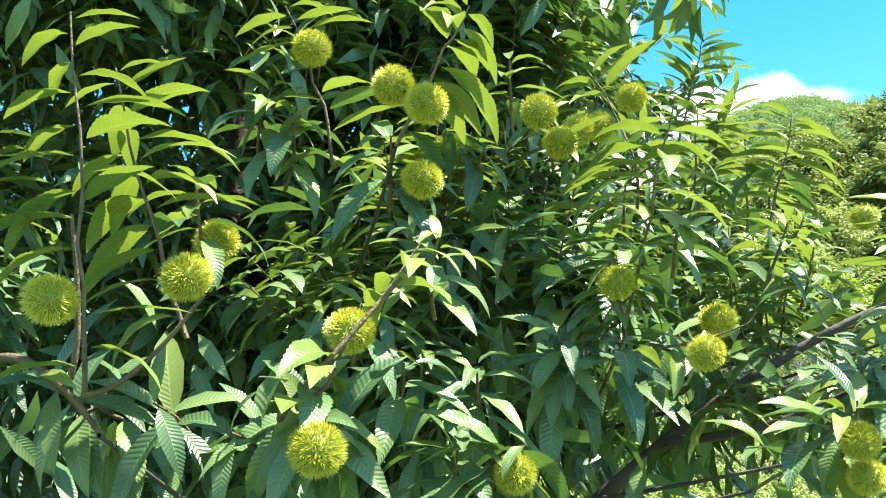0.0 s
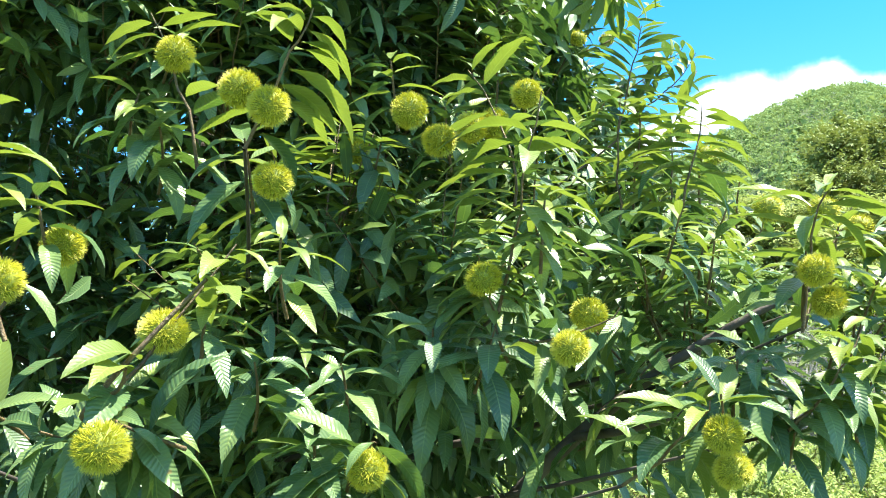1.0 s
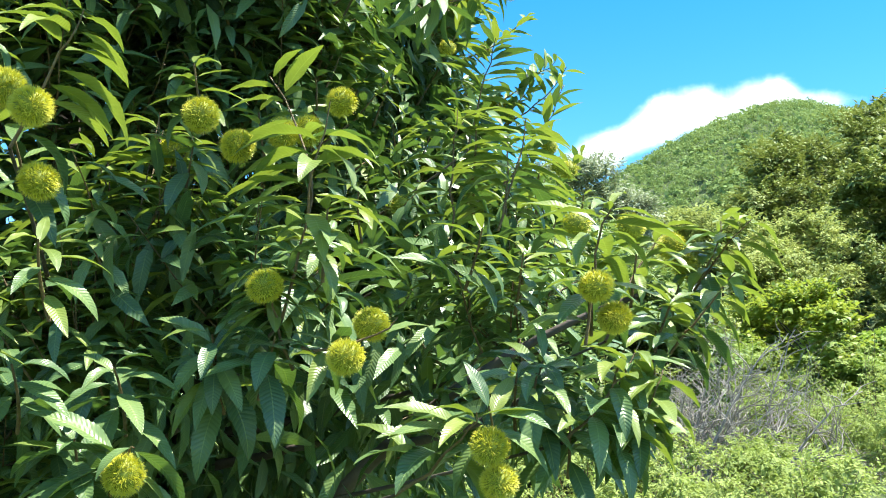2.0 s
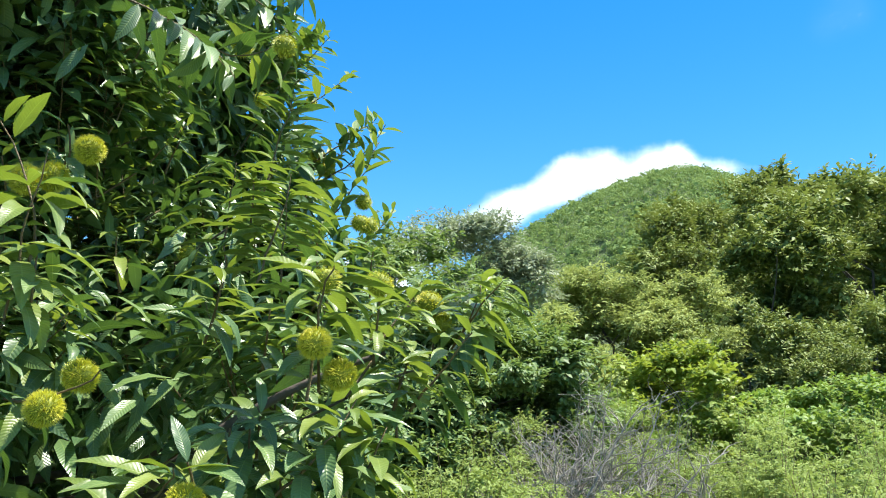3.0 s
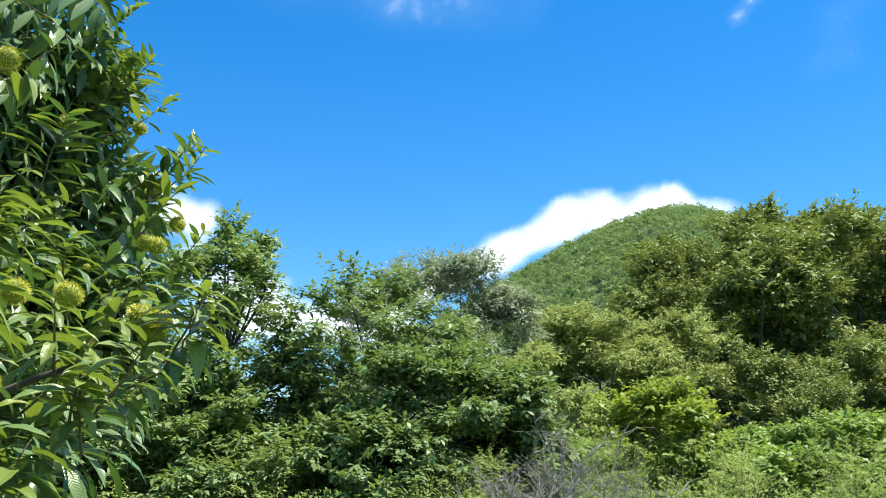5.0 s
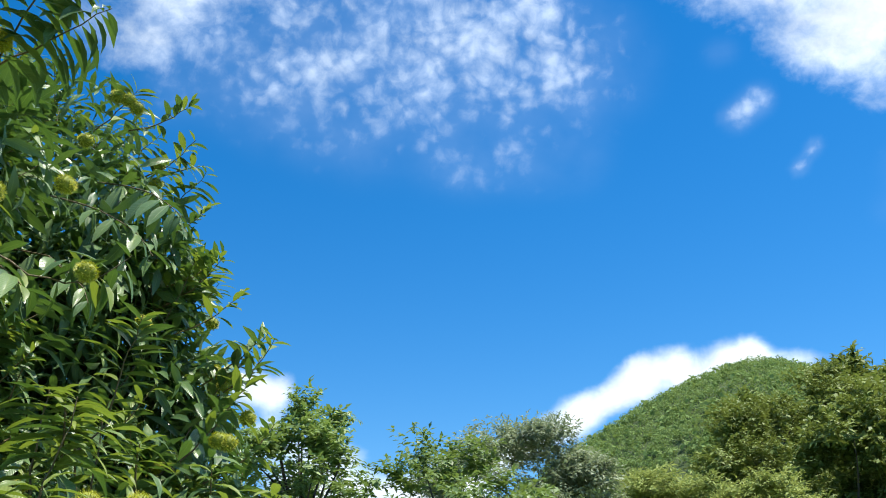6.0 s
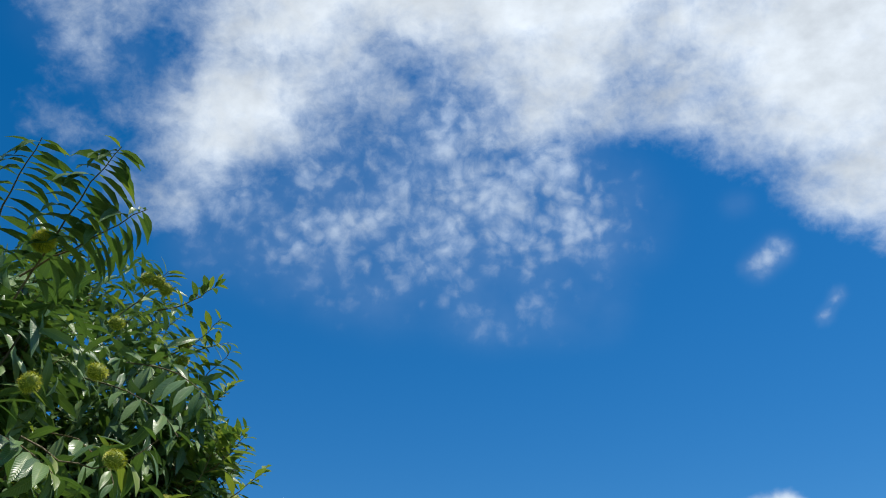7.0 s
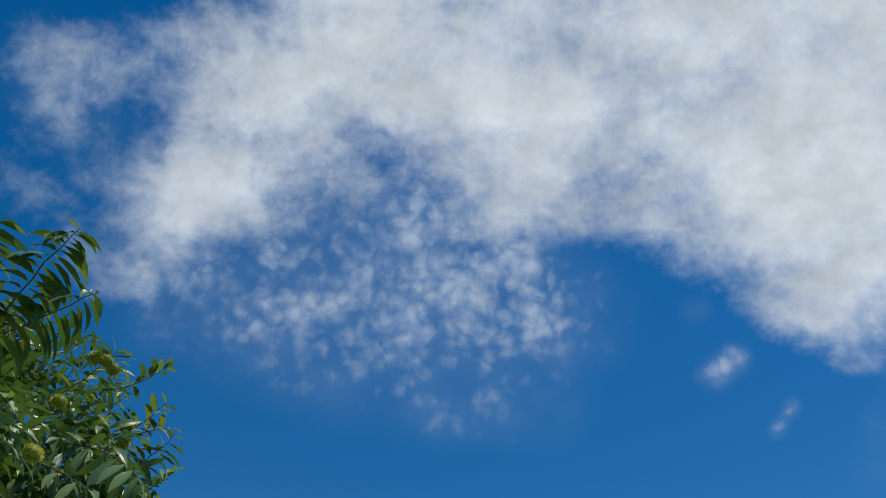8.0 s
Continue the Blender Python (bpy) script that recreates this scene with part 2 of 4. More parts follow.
def height(x, y):
    """The ground: level by the tree, a wooded spur ahead on one side, a higher hill behind it."""
    far = 76.5 - 0.66 * (np.sqrt((x - 69) ** 2 + 18 ** 2) - 18) - 0.5 * (np.sqrt((y - 264) ** 2 + 25 ** 2) - 25)
    spur = 16.0 - 0.46 * np.maximum(0, 70 - y) - 0.55 * np.maximum(0, 19 - x) - 0.2 * np.maximum(0, y - 72)
    k = 3.0
    h = k * np.log(np.exp(np.clip(far / k, -30, 60)) + np.exp(np.clip(spur / k, -30, 60)) + 1.0)
    near = np.clip((np.hypot(x, y) - 6) / 12, 0, 1)
    roll = 0.5 * np.sin(x * 0.19 + 1) * np.sin(y * 0.16) + 0.25 * np.sin(x * 0.5) * np.sin(y * 0.43 + 2)
    return h * near + roll * near


def build_ground():
    r = np.concatenate([np.linspace(0, 30, 40), np.linspace(32, 300, 90), np.geomspace(310, 4200, 24)])
    a = np.linspace(0, 2 * np.pi, 180, endpoint=False)
    x, y = r[:, None] * np.sin(a)[None], r[:, None] * np.cos(a)[None]
    v = np.stack([x, y, height(x, y)], axis=-1).reshape(-1, 3)
    i, j = np.meshgrid(np.arange(len(r) - 1), np.arange(180), indexing="ij")
    k = (j + 1) % 180
    q = np.stack([i * 180 + j, (i + 1) * 180 + j, (i + 1) * 180 + k, i * 180 + k], axis=-1).reshape(-1, 4)
    return tagged(new("ground", mesh_of("ground", v, q, None, [GROUND])), "grassy green ground rising into wooded hills", "ground", kind="structure")


build_ground()

# ---------------------------------------------------------------- clouds: a thin far layer
CLOUD, n_, l_, p_ = material("cloud")
n_.remove(p_)
tc_ = n_.new("ShaderNodeTexCoord")


def cloud_noise(scale, detail, rough, where):
    t = n_.new("ShaderNodeTexNoise")
    t.inputs["Scale"].default_value, t.inputs["Detail"].default_value, t.inputs["Roughness"].default_value = scale, detail, rough
    l_.new(where, t.inputs["Vector"])
    return t


def shifted(where, shift, scale=(1, 1, 1)):
    mp = n_.new("ShaderNodeMapping")
    mp.inputs["Location"].default_value, mp.inputs["Scale"].default_value = shift, scale
    l_.new(where, mp.inputs["Vector"])
    return mp.outputs[0]


def smooth(value, low, high):
    r = n_.new("ShaderNodeMapRange")
    r.interpolation_type = "SMOOTHSTEP"
    r.inputs["From Min"].default_value, r.inputs["From Max"].default_value = low, high
    l_.new(value, r.inputs["Value"])
    return r.outputs[0]


def op(kind, a, b=None):
    return math_node(n_, l_, kind, a, b)


def painted(key):
    at = n_.new("ShaderNodeAttribute")
    at.attribute_name = key
    return at.outputs["Fac"]


place = tc_.outputs["Object"]
# the whole field is warped, so that edges curl
warp = n_.new("ShaderNodeVectorMath")
warp.operation = "MULTIPLY_ADD"
l_.new(cloud_noise(0.006, 4.0, 0.55, place).outputs["Color"], warp.inputs[0])
warp.inputs[1].default_value = (110, 110, 110)
l_.new(place, warp.inputs[2])
curl = warp.outputs[0]
lump = n_.new("ShaderNodeTexVoronoi")
lump.feature = "SMOOTH_F1"
lump.inputs["Scale"].default_value, lump.inputs["Smoothness"].default_value = 0.0165, 0.2
l_.new(curl, lump.inputs["Vector"])
soft = cloud_noise(0.0021, 9.0, 0.60, shifted(place, (0, 0, 0), (0.8, 1, 1.35))).outputs["Fac"]
shade = cloud_noise(0.0021, 9.0, 0.60, shifted(place, (-25, 0, 60), (0.8, 1, 1.35))).outputs["Fac"]
fine = cloud_noise(0.0135, 8.0, 0.60, curl).outputs["Fac"]
patchy = cloud_noise(0.0042, 3.0, 0.5, shifted(place, (300, 0, 90))).outputs["Fac"]
# banks: broad and soft
bank = op("ADD", painted("cloud_cover"), op("MULTIPLY", op("SUBTRACT", soft, 0.5), 2.0))
bank = smooth(op("ADD", bank, op("MULTIPLY", op("SUBTRACT", fine, 0.5), 0.62)), 0.02, 1.16)
# cloudlets: small lumps that thin out towards the edge of their patch
let = op("ADD", op("MULTIPLY", fine, 0.85), op("MULTIPLY", op("SUBTRACT", 0.75, lump.outputs["Distance"]), 0.42))
let = op("ADD", let, op("MULTIPLY", op("SUBTRACT", patchy, 0.5), 0.65))
veil = painted("cloud_mottle")
let = smooth(op("ADD", let, op("MULTIPLY", op("SUBTRACT", veil, 0.5), 0.62)), 0.45, 1.12)
let = op("MULTIPLY", op("ADD", op("MULTIPLY", let, 0.54), op("MULTIPLY", patchy, 0.19)), smooth(veil, 0.08, 0.85))
keep = op("MULTIPLY", op("SUBTRACT", 1.0, op("MULTIPLY", bank, 0.96)), op("SUBTRACT", 1.0, let))
em_ = n_.new("ShaderNodeEmission")
l_.new(ramp(n_, l_, bank, [(0.0, (0.74, 0.86, 1.0)), (0.6, (0.81, 0.905, 1.0)), (1.0, (0.84, 0.92, 1.0))]), em_.inputs["Color"])
# lit and shaded sides of the clouds are painted into the glow strength
glow_ = op("ADD", 0.84, op("MULTIPLY", op("SUBTRACT", shade, soft), 0.9))
l_.new(op("ADD", glow_, op("MULTIPLY", op("SUBTRACT", patchy, 0.5), 0.5)), em_.inputs["Strength"])
tp_, mx_ = n_.new("ShaderNodeBsdfTransparent"), n_.new("ShaderNodeMixShader")
l_.new(keep, mx_.inputs[0])
l_.new(em_.outputs[0], mx_.inputs[1])
l_.new(tp_.outputs[0], mx_.inputs[2])
l_.new(mx_.outputs[0], n_["Material Output"].inputs["Surface"])

# banks of cloud: bearing and height of both ends, half-thickness, weight (degrees)
BANKS = [
    (-1.5, 10.9, 4.6, 13.6, 1.0, 0.93), (4.6, 13.7, 8.2, 15.3, 0.95, 0.9), (8.4, 15.9, 10.6, 16.4, 1.1, 0.92), (11.0, 15.5, 13.0, 15.5, 0.9, 0.95), (13.5, 16.2, 14.7, 16.4, 1.0, 0.9), (15.0, 16.2, 17.5, 15.9, 0.7, 0.55), (17.5, 16.0, 24.0, 15.5, 0.7, 0.40),
    (-15.0, 15.4, -13.2, 15.0, 1.0, 0.95), (-12.0, 9.6, -2.0, 9.8, 1.5, 1.0), (-13.5, 12.3, -9.0, 11.3, 1.4, 0.8),
    (3.0, 46.8, 24.0, 42.0, 4.2, 0.93), (-4.0, 51.0, 30.0, 47.0, 4.6, 0.97), (23.0, 36.0, 34.0, 31.0, 4.2, 0.9), (24.0, 41.0, 40.0, 36.0, 5.5, 0.95), (-8.0, 57.0, 50.0, 55.0, 5.0, 1.0), (10.0, 51.0, 40.0, 46.0, 4.5, 0.9),
    (-4.0, 47.0, 4.0, 45.0, 2.6, 0.5), (6.5, 41.0, 17.0, 38.8, 3.0, 0.42), (21.5, 32.0, 25.0, 29.6, 2.0, 0.5),
    (-22.6, 34.5, -19.5, 40.5, 2.8, 0.60), (-19.5, 40.5, -14.0, 48.0, 3.3, 0.66), (-14.0, 48.0, -10.0, 54.0, 4.0, 0.8),
    (-31.0, 45.0, -22.0, 48.0, 2.8, 0.55), (-31.5, 41.0, -29.0, 39.0, 3.0, 0.42), (-33.0, 37.0, -27.0, 35.0, 2.4, 0.34), (-12.0, 42.0, 0.0, 40.5, 4.0, 0.52),
]
PATCHES = [
    (-8.0, 35.8, 4.0, 35.4, 3.8, 0.50), (-3.5, 37.3, 2.5, 36.2, 2.2, 0.70), (-15.0, 33.0, -5.0, 32.5, 3.2, 0.42), (2.0, 33.2, 8.0, 33.6, 2.6, 0.42), (-8.0, 30.0, 4.0, 29.8, 2.8, 0.26), (-2.0, 28.0, 6.0, 27.9, 1.5, 0.26), (-14.0, 29.5, -10.0, 29.3, 1.6, 0.2),
    (-21.0, 32.0, -14.0, 34.0, 2.6, 0.36), (-11.0, 40.5, -3.0, 41.5, 2.6, 0.42), (-20.0, 37.0, -12.0, 36.0, 2.8, 0.3), (-33.0, 43.0, -28.0, 41.0, 3.0, 0.35),
    (15.9, 29.7, 17.3, 30.4, 0.8, 0.78), (19.0, 26.3, 19.2, 26.4, 0.42, 0.8), (20.0, 27.2, 20.2, 27.4, 0.42, 0.8), (15.3, 33.3, 15.8, 33.3, 0.8, 0.4), (15.0, 29.8, 15.1, 29.8, 0.3, 0.5), (23.4, 23.2, 25.0, 23.6, 1.0, 0.3), (24.5, 25.5, 27.0, 27.0, 1.2, 0.34),
]


def build_clouds():
    # fine where the banks are painted, coarse over the rest of the dome
    az = np.radians(np.concatenate([np.linspace(-180, -44, 46)[:-1], np.linspace(-44, 44, 221), np.linspace(44, 180, 46)[1:]]))
    el = np.radians(np.concatenate([np.linspace(2, 54, 131), np.linspace(54, 89.6, 19)[1:]]))
    A, E = np.meshgrid(az, el)
    R = 3800.0
    v = np.stack([np.sin(A) * np.cos(E), np.cos(A) * np.cos(E), np.sin(E)], axis=-1) * R
    a, e = np.degrees(A), np.degrees(E)

    def paint(strokes):
        clear = np.ones(A.shape)
        for a1, e1, a2, e2, r, weight in strokes:
            c = math.cos(math.radians((e1 + e2) / 2))
            dx, dy = (a2 - a1) * c, e2 - e1
            px, py = (a - a1) * c, e - e1
            t = np.clip((px * dx + py * dy) / (dx * dx + dy * dy), 0, 1)
            d = np.hypot(px - t * dx, py - t * dy) / r
            clear *= 1 - np.minimum(0.995, weight * np.exp(-0.7 * d * d))
        return 1 - clear

    m, k = A.shape
    i, j = np.meshgrid(np.arange(m - 1), np.arange(k - 1), indexing="ij")
    q = np.stack([i * k + j, i * k + j + 1, (i + 1) * k + j + 1, (i + 1) * k + j], axis=-1).reshape(-1, 4)
    me = mesh_of("cloud", v.reshape(-1, 3), q, None, [CLOUD])
    # clear sky lies well under the threshold of the noise
    cover = paint(BANKS)
    # broken cloud over the unseen sky, added as fill light; open round the sun
    rest = np.clip(np.maximum((np.abs(a) - 40) / 20, (e - 50) / 8), 0, 1) * 0.48
    sun_way = np.arccos(np.clip((v / R) @ np.array(to_sun), -1, 1))
    cover = np.maximum(cover, rest) * np.clip((np.degrees(sun_way) - 5) / 7, 0, 1)
    for key, arr in (("cloud_cover", np.where(e < 20, 1.8 * cover - 0.68, 1.55 * cover - 0.52)), ("cloud_mottle", paint(PATCHES))):
        me.attributes.new(key, "FLOAT", "POINT").data.foreach_set("value", arr.ravel().astype(np.float32))
    return tagged(new("backdrop", me), "white clouds drifting in a deep blue sky", "clouds", kind="structure")


CLOUD.cycles.emission_sampling = "NONE"
build_clouds()

# ---------------------------------------------------------------- the chestnut tree
tree = tagged(new("chestnut_tree"), "leafy chestnut tree hung with spiny yellow-green burrs", "tree")
rng = np.random.default_rng(5)
UP = np.array([0.0, 0.0, 1.0])


def leaf_variants(mat, key, count):
    out = []
    for i in range(count):
        b = (0.55 + 0.75 * i / max(1, count - 1)) if key == "young_leaf" else (0.65 + 0.85 * i / max(1, count - 1))
        v, f, u = blades([[0, 0, 0]], [[1, 0, 0]], [[0, 0, 1]], 1.0, (0.132 if key == "young_leaf" else 0.146) + 0.010 * (i % 3), b, 0.20 + 0.16 * (i % 2), 36, 5, 0.08, 0.007 + 0.005 * (i % 2))
        out.append(mesh_of(key, v, f, u, [mat]))
    return out


VARIANTS = {"young": leaf_variants(LEAF_YOUNG, "young_leaf", 6), "dark": leaf_variants(LEAF_DARK, "mature_leaf", 6)}
PIECES = []                                  # leaves that are objects of their own
SPARE = {"young": [], "dark": []}            # rows of pos, along, up, length, width, bend, fold
TWIGS = []
MAX_PIECES = 700


CLEAR = []                                   # burrs that hang in the open


def hides_burr(pos, along, length):
    """Whether a leaf would hang over a burr on the side of the open path."""
    for b, way in CLEAR:
        for s in (0.15, 0.4, 0.65, 0.9):
            p = pos + along * length * s - UP * (0.45 * length * s * s) - b
            d = float(np.dot(p, way))
            if -0.02 < d < 0.3 and np.linalg.norm(p - way * d) < 0.042:
                return True
    return False


def put_leaf(owner, pos, along, up, length, kind):
    along = unit(np.asarray(along))
    if pos[1] < 2.1 and hides_burr(pos, along, length):
        return
    up = unit(up - along * np.dot(along, up))
    if owner is not None and len(PIECES) < MAX_PIECES:
        me = VARIANTS[kind][int(rng.integers(6))]
        ob = child("leaf", me, owner)
        side = np.cross(up, along)
        wide = length * rng.uniform(0.88, 1.12)
        ob.matrix_basis = Matrix(((along[0] * length, side[0] * wide, up[0] * length, pos[0]), (along[1] * length, side[1] * wide, up[1] * length, pos[1]),
                                  (along[2] * length, side[2] * wide, up[2] * length, pos[2]), (0, 0, 0, 1)))
        PIECES.append(ob)
    else:
        SPARE[kind].append((*pos, *along, *up, length, length * (rng.uniform(0.13, 0.155) if kind == "young" else rng.uniform(0.14, 0.17)), (rng.uniform(0.5, 1.2) if kind == "young" else rng.uniform(0.55, 1.4)) * (0.6 if pos[1] > 2.2 and pos[2] > 2.1 else 1.0), rng.uniform(0.15, 0.4)))


def shoot(a, b, c, count=11, length=0.15, young=0.6, own=True, droop=0.05, thick=0.003, loose=0.4):
    """A leafy shoot through three points: a twig with leaves set alternately on both sides, the younger ones towards its point."""
    k = 9
    pts = bezier(a, b, c, k)
    pts[1:-1] += rng.normal(0, 0.0025, (k - 2, 3))
    high = c[1] > 2.5 and c[2] > 2.0 and droop < 0.6
    length *= 0.68 if high else 0.84
    lift = 0.34 if high else 0.0
    owner = None
    rad = np.linspace(thick, thick * 0.35, k)
    if own:
        owner = child("shoot", mesh_of("shoot", *tube(pts, rad, 6), None, [TWIG]), tree)
    else:
        TWIGS.append(tube(pts[::2], rad[::2], 4))
    chord = unit(pts[-1] - pts[0])
    flat = np.cross(chord, UP)
    spin = rng.uniform(-0.5, 0.5)
    if np.linalg.norm(flat) < 0.45:           # upright: the ranks lie in some upright plane
        th = rng.uniform(-0.7, 0.7)
        flat = np.array([math.cos(th), math.sin(th) * 0.8, 0.0])
        flat = flat - chord * np.dot(chord, flat)
    flat = unit(flat)
    count = round(count * (1.5 if own else 1.15))
    for i in range(count):
        t = 0.10 + 0.88 * (i / max(1, count - 1)) ** 0.78
        x = t * (k - 1)
        j = min(k - 2, int(x))
        p = pts[j] * (1 - x + j) + pts[j + 1] * (x - j)
        tan = unit(pts[j + 1] - pts[j])
        other = np.cross(tan, flat)
        th = (0 if i % 2 else np.pi) + spin + rng.normal(0, loose)
        out = math.cos(th) * flat + math.sin(th) * other
        lean = 0.25 + 0.6 * max(0, t - 0.6)
        d = unit(out + tan * lean + np.array([0, 0, lift - droop + rng.normal(0, 0.12)]))
        n = unit(UP * 1.0 + out * 0.15 + tan * 0.35 + rng.normal(0, 0.22, 3))
        if abs(np.dot(n, d)) > 0.93:
            n = unit(tan + rng.normal(0, 0.2, 3))
        size = length * (0.72 + 0.45 * math.sin(math.pi * (0.15 + 0.7 * t))) * rng.uniform(0.82, 1.12) * (1 - 0.35 * max(0, t - 0.8) / 0.2)
        kind = "young" if rng.random() < young * (0.55 + 0.9 * t) else "dark"
        if kind == "dark":
            d = unit(out + tan * 0.2 + np.array([0, 0, 0.02 + 1.4 * lift - droop + rng.normal(0, 0.14)]))
        put_leaf(owner, p, d, n, size, kind)


def rosette(at, axis=(0.05, -0.45, 0.75), count=12, length=0.118, young=0.25, own=True):
    """The end of a twig: leaves spread all round it and arch over, with a small upright pair in the middle."""
    at, axis = np.asarray(at, dtype=float), unit(np.asarray(axis, dtype=float) + rng.normal(0, 0.15, 3))
    foot = at - axis * 0.09 + np.array([0, 0.03, -0.02])
    pts = bezier(foot, (foot + at) / 2 + rng.normal(0, 0.004, 3), at, 6)
    owner = None
    if own:
        owner = child("shoot", mesh_of("shoot", *tube(pts, np.linspace(0.0032, 0.0016, 6), 6), None, [TWIG]), tree)
    else:
        TWIGS.append(tube(pts[::2], np.linspace(0.0032, 0.0016, 3), 4))
    a = unit(np.cross(axis, np.array([0.2, 0.9, 0.3])))
    b = np.cross(axis, a)
    th0 = rng.uniform(0, 6.28)
    for i in range(count):
        t = i / max(1, count - 1)
        th = th0 + 2.4 * i + rng.normal(0, 0.15)
        out = math.cos(th) * a + math.sin(th) * b
        d = unit(out + axis * (0.05 + 0.75 * t * t) + np.array([0, 0, 0.05 - 0.15 * (1 - t)]))
        n = unit(UP * 0.8 + axis * 0.7 + rng.normal(0, 0.15, 3))
        kind = "young" if rng.random() < young * (0.4 + 1.5 * t) else "dark"
        put_leaf(owner, foot + (at - foot) * (0.35 + 0.65 * t), d, n, length * (1.08 - 0.45 * t * t) * rng.uniform(0.85, 1.15), kind)


def burr_meshes(seed, squash=1.0, tufts=230):
    r = np.random.default_rng(seed)
    bm = bmesh.new()
    bmesh.ops.create_icosphere(bm, subdivisions=3, radius=0.0230)
    for v in bm.verts:
        v.co *= 1 + 0.05 * noise.noise(v.co * 90)
        v.co.z *= squash
    core = bpy.data.meshes.new("burr")
    bm.to_mesh(core)
    bm.free()
    core.polygons.foreach_set("use_smooth", np.full(len(core.polygons), True))
    core.materials.append(HUSK)
    # spines stand in tufts that fan out and cross
    i = np.arange(tufts) + 0.5
    ph, th = np.arccos(1 - 2 * i / tufts), np.pi * (1 + 5 ** 0.5) * i
    root = np.stack([np.cos(th) * np.sin(ph), np.sin(th) * np.sin(ph), np.cos(ph)], axis=1)
    root = unit(root + r.normal(0, 0.05, root.shape))
    d = np.repeat(root, 8, axis=0)
    base = unit(d + r.normal(0, 0.06, d.shape)) * 0.020
    way = unit(d + r.normal(0, 0.36, d.shape))
    ln = r.uniform(0.0095, 0.0135, (len(d), 1))
    a = unit(np.cross(way, [0.3, 0.5, 0.8]))
    b = np.cross(way, a)
    w = 0.0007
    v = np.stack([base + a * w, base - a * w * 0.5 + b * w * 0.87, base - a * w * 0.5 - b * w * 0.87, base + way * ln], axis=1)
    v[..., 2] *= squash
    tri = np.array([[0, 1, 3], [1, 2, 3], [2, 0, 3]])
    f = (tri[None] + (np.arange(len(d)) * 4)[:, None, None]).reshape(-1, 3)
    u = np.tile(np.array([[0, 0], [0, 0], [0, 0], [0, 1.0]]), (len(d), 1))
    return core, mesh_of("spine_coat", v.reshape(-1, 3), f, u, [SPINE], smooth=False)


BURRS = [burr_meshes(s, q) for s, q in ((1, 0.95), (2, 1.0), (3, 0.9))]
FAR_BURRS = [burr_meshes(s, q, 90) for s, q in ((4, 0.95), (5, 0.9))]


def burr(x, y, z, size=1.0, open_side=False):
    at = np.array([x, y, z])
    if open_side:
        CLEAR.append((at, unit(np.array([0.75, 0.2, 1.56]) - at)))
    core, spines = BURRS[int(rng.integers(3))] if y < 2.0 else FAR_BURRS[int(rng.integers(2))]
    ob = child("burr", core, tree)
    ob.matrix_basis = pose(x, y, z, rng.uniform(-25, 25), rng.uniform(-25, 25), rng.uniform(0, 360)) @ Matrix.Scale(size, 4)
    child("spine_coat", spines, ob)
    return ob


for b in ((-0.276, 1.15, 1.644), (-0.161, 1.22, 1.674), (-0.101, 1.539, 2.043), (0.030, 1.45, 1.955), (0.076, 1.433, 1.924), (0.065, 1.49, 1.836), (0.395, 1.92, 2.073), (0.461, 1.657, 1.609),
          (0.49, 1.71, 1.66), (0.007, 1.278, 1.619), (0.671, 1.66, 1.484), (0.685, 1.68, 1.433), (0.832, 1.752, 1.724), (0.866, 1.826, 1.682)):
    burr(*b, open_side=True)
for b in ((-0.186, 1.40, 1.741), (0.336, 1.661, 1.713), (-0.002, 1.156, 1.497), (1.010, 2.15, 1.85), (0.185, 1.542, 1.445), (0.226, 1.663, 1.977), (0.260, 1.75, 1.950),
          (0.297, 1.893, 2.009), (0.336, 1.92, 2.021), (0.818, 2.02, 1.868), (0.915, 2.02, 1.863)):
    burr(*b)
for b in ((0.804, 3.152, 2.303), (0.843, 2.814, 2.152), (1.019, 2.248, 1.858), (1.034, 2.16, 1.81), (0.545, 2.46, 2.512), (0.520, 1.944, 2.839), (0.286, 3.168, 3.467), (0.309, 3.191, 3.446),
          (0.252, 3.15, 3.471), (0.352, 3.354, 3.301), (0.338, 3.382, 3.24), (0.276, 2.913, 3.156), (0.481, 2.097, 2.553), (0.534, 2.31, 2.678)):
    burr(*b)
for b in ((0.533, 2.502, 2.521), (0.598, 3.369, 2.688), (0.636, 3.33, 2.504), (0.672, 3.347, 2.483), (0.693, 2.15, 2.379), (0.502, 3.0, 2.565), (0.677, 3.30, 2.44), (0.821, 2.80, 2.156)):
    burr(*b, 0.95)

# shoots that stand out on the sunny side, nearest first
shoot((-0.244, 1.17, 1.554), (-0.244, 1.15, 1.701), (-0.272, 1.15, 1.948), 16, 0.13, 0.9)
shoot((-0.168, 1.25, 1.61), (-0.214, 1.24, 1.747), (-0.255, 1.23, 1.913), 13, 0.135, 0.85)
shoot((-0.062, 1.26, 1.528), (-0.008, 1.26, 1.585), (0.083, 1.3, 1.72), 13, 0.155, 0.8)
shoot((-0.062, 1.26, 1.528), (-0.03, 1.24, 1.523), (0.011, 1.2, 1.512), 8, 0.115, 0.1, droop=0.7)
shoot((-0.24, 1.32, 1.49), (-0.28, 1.31, 1.53), (-0.32, 1.29, 1.53), 8, 0.12, 0.0, droop=0.8)
shoot((0.031, 1.47, 1.877), (0.085, 1.46, 1.982), (0.131, 1.45, 2.063), 11, 0.145, 0.8)
shoot((-0.071, 1.56, 1.869), (-0.096, 1.55, 1.992), (-0.142, 1.54, 2.109), 12, 0.145, 0.7)
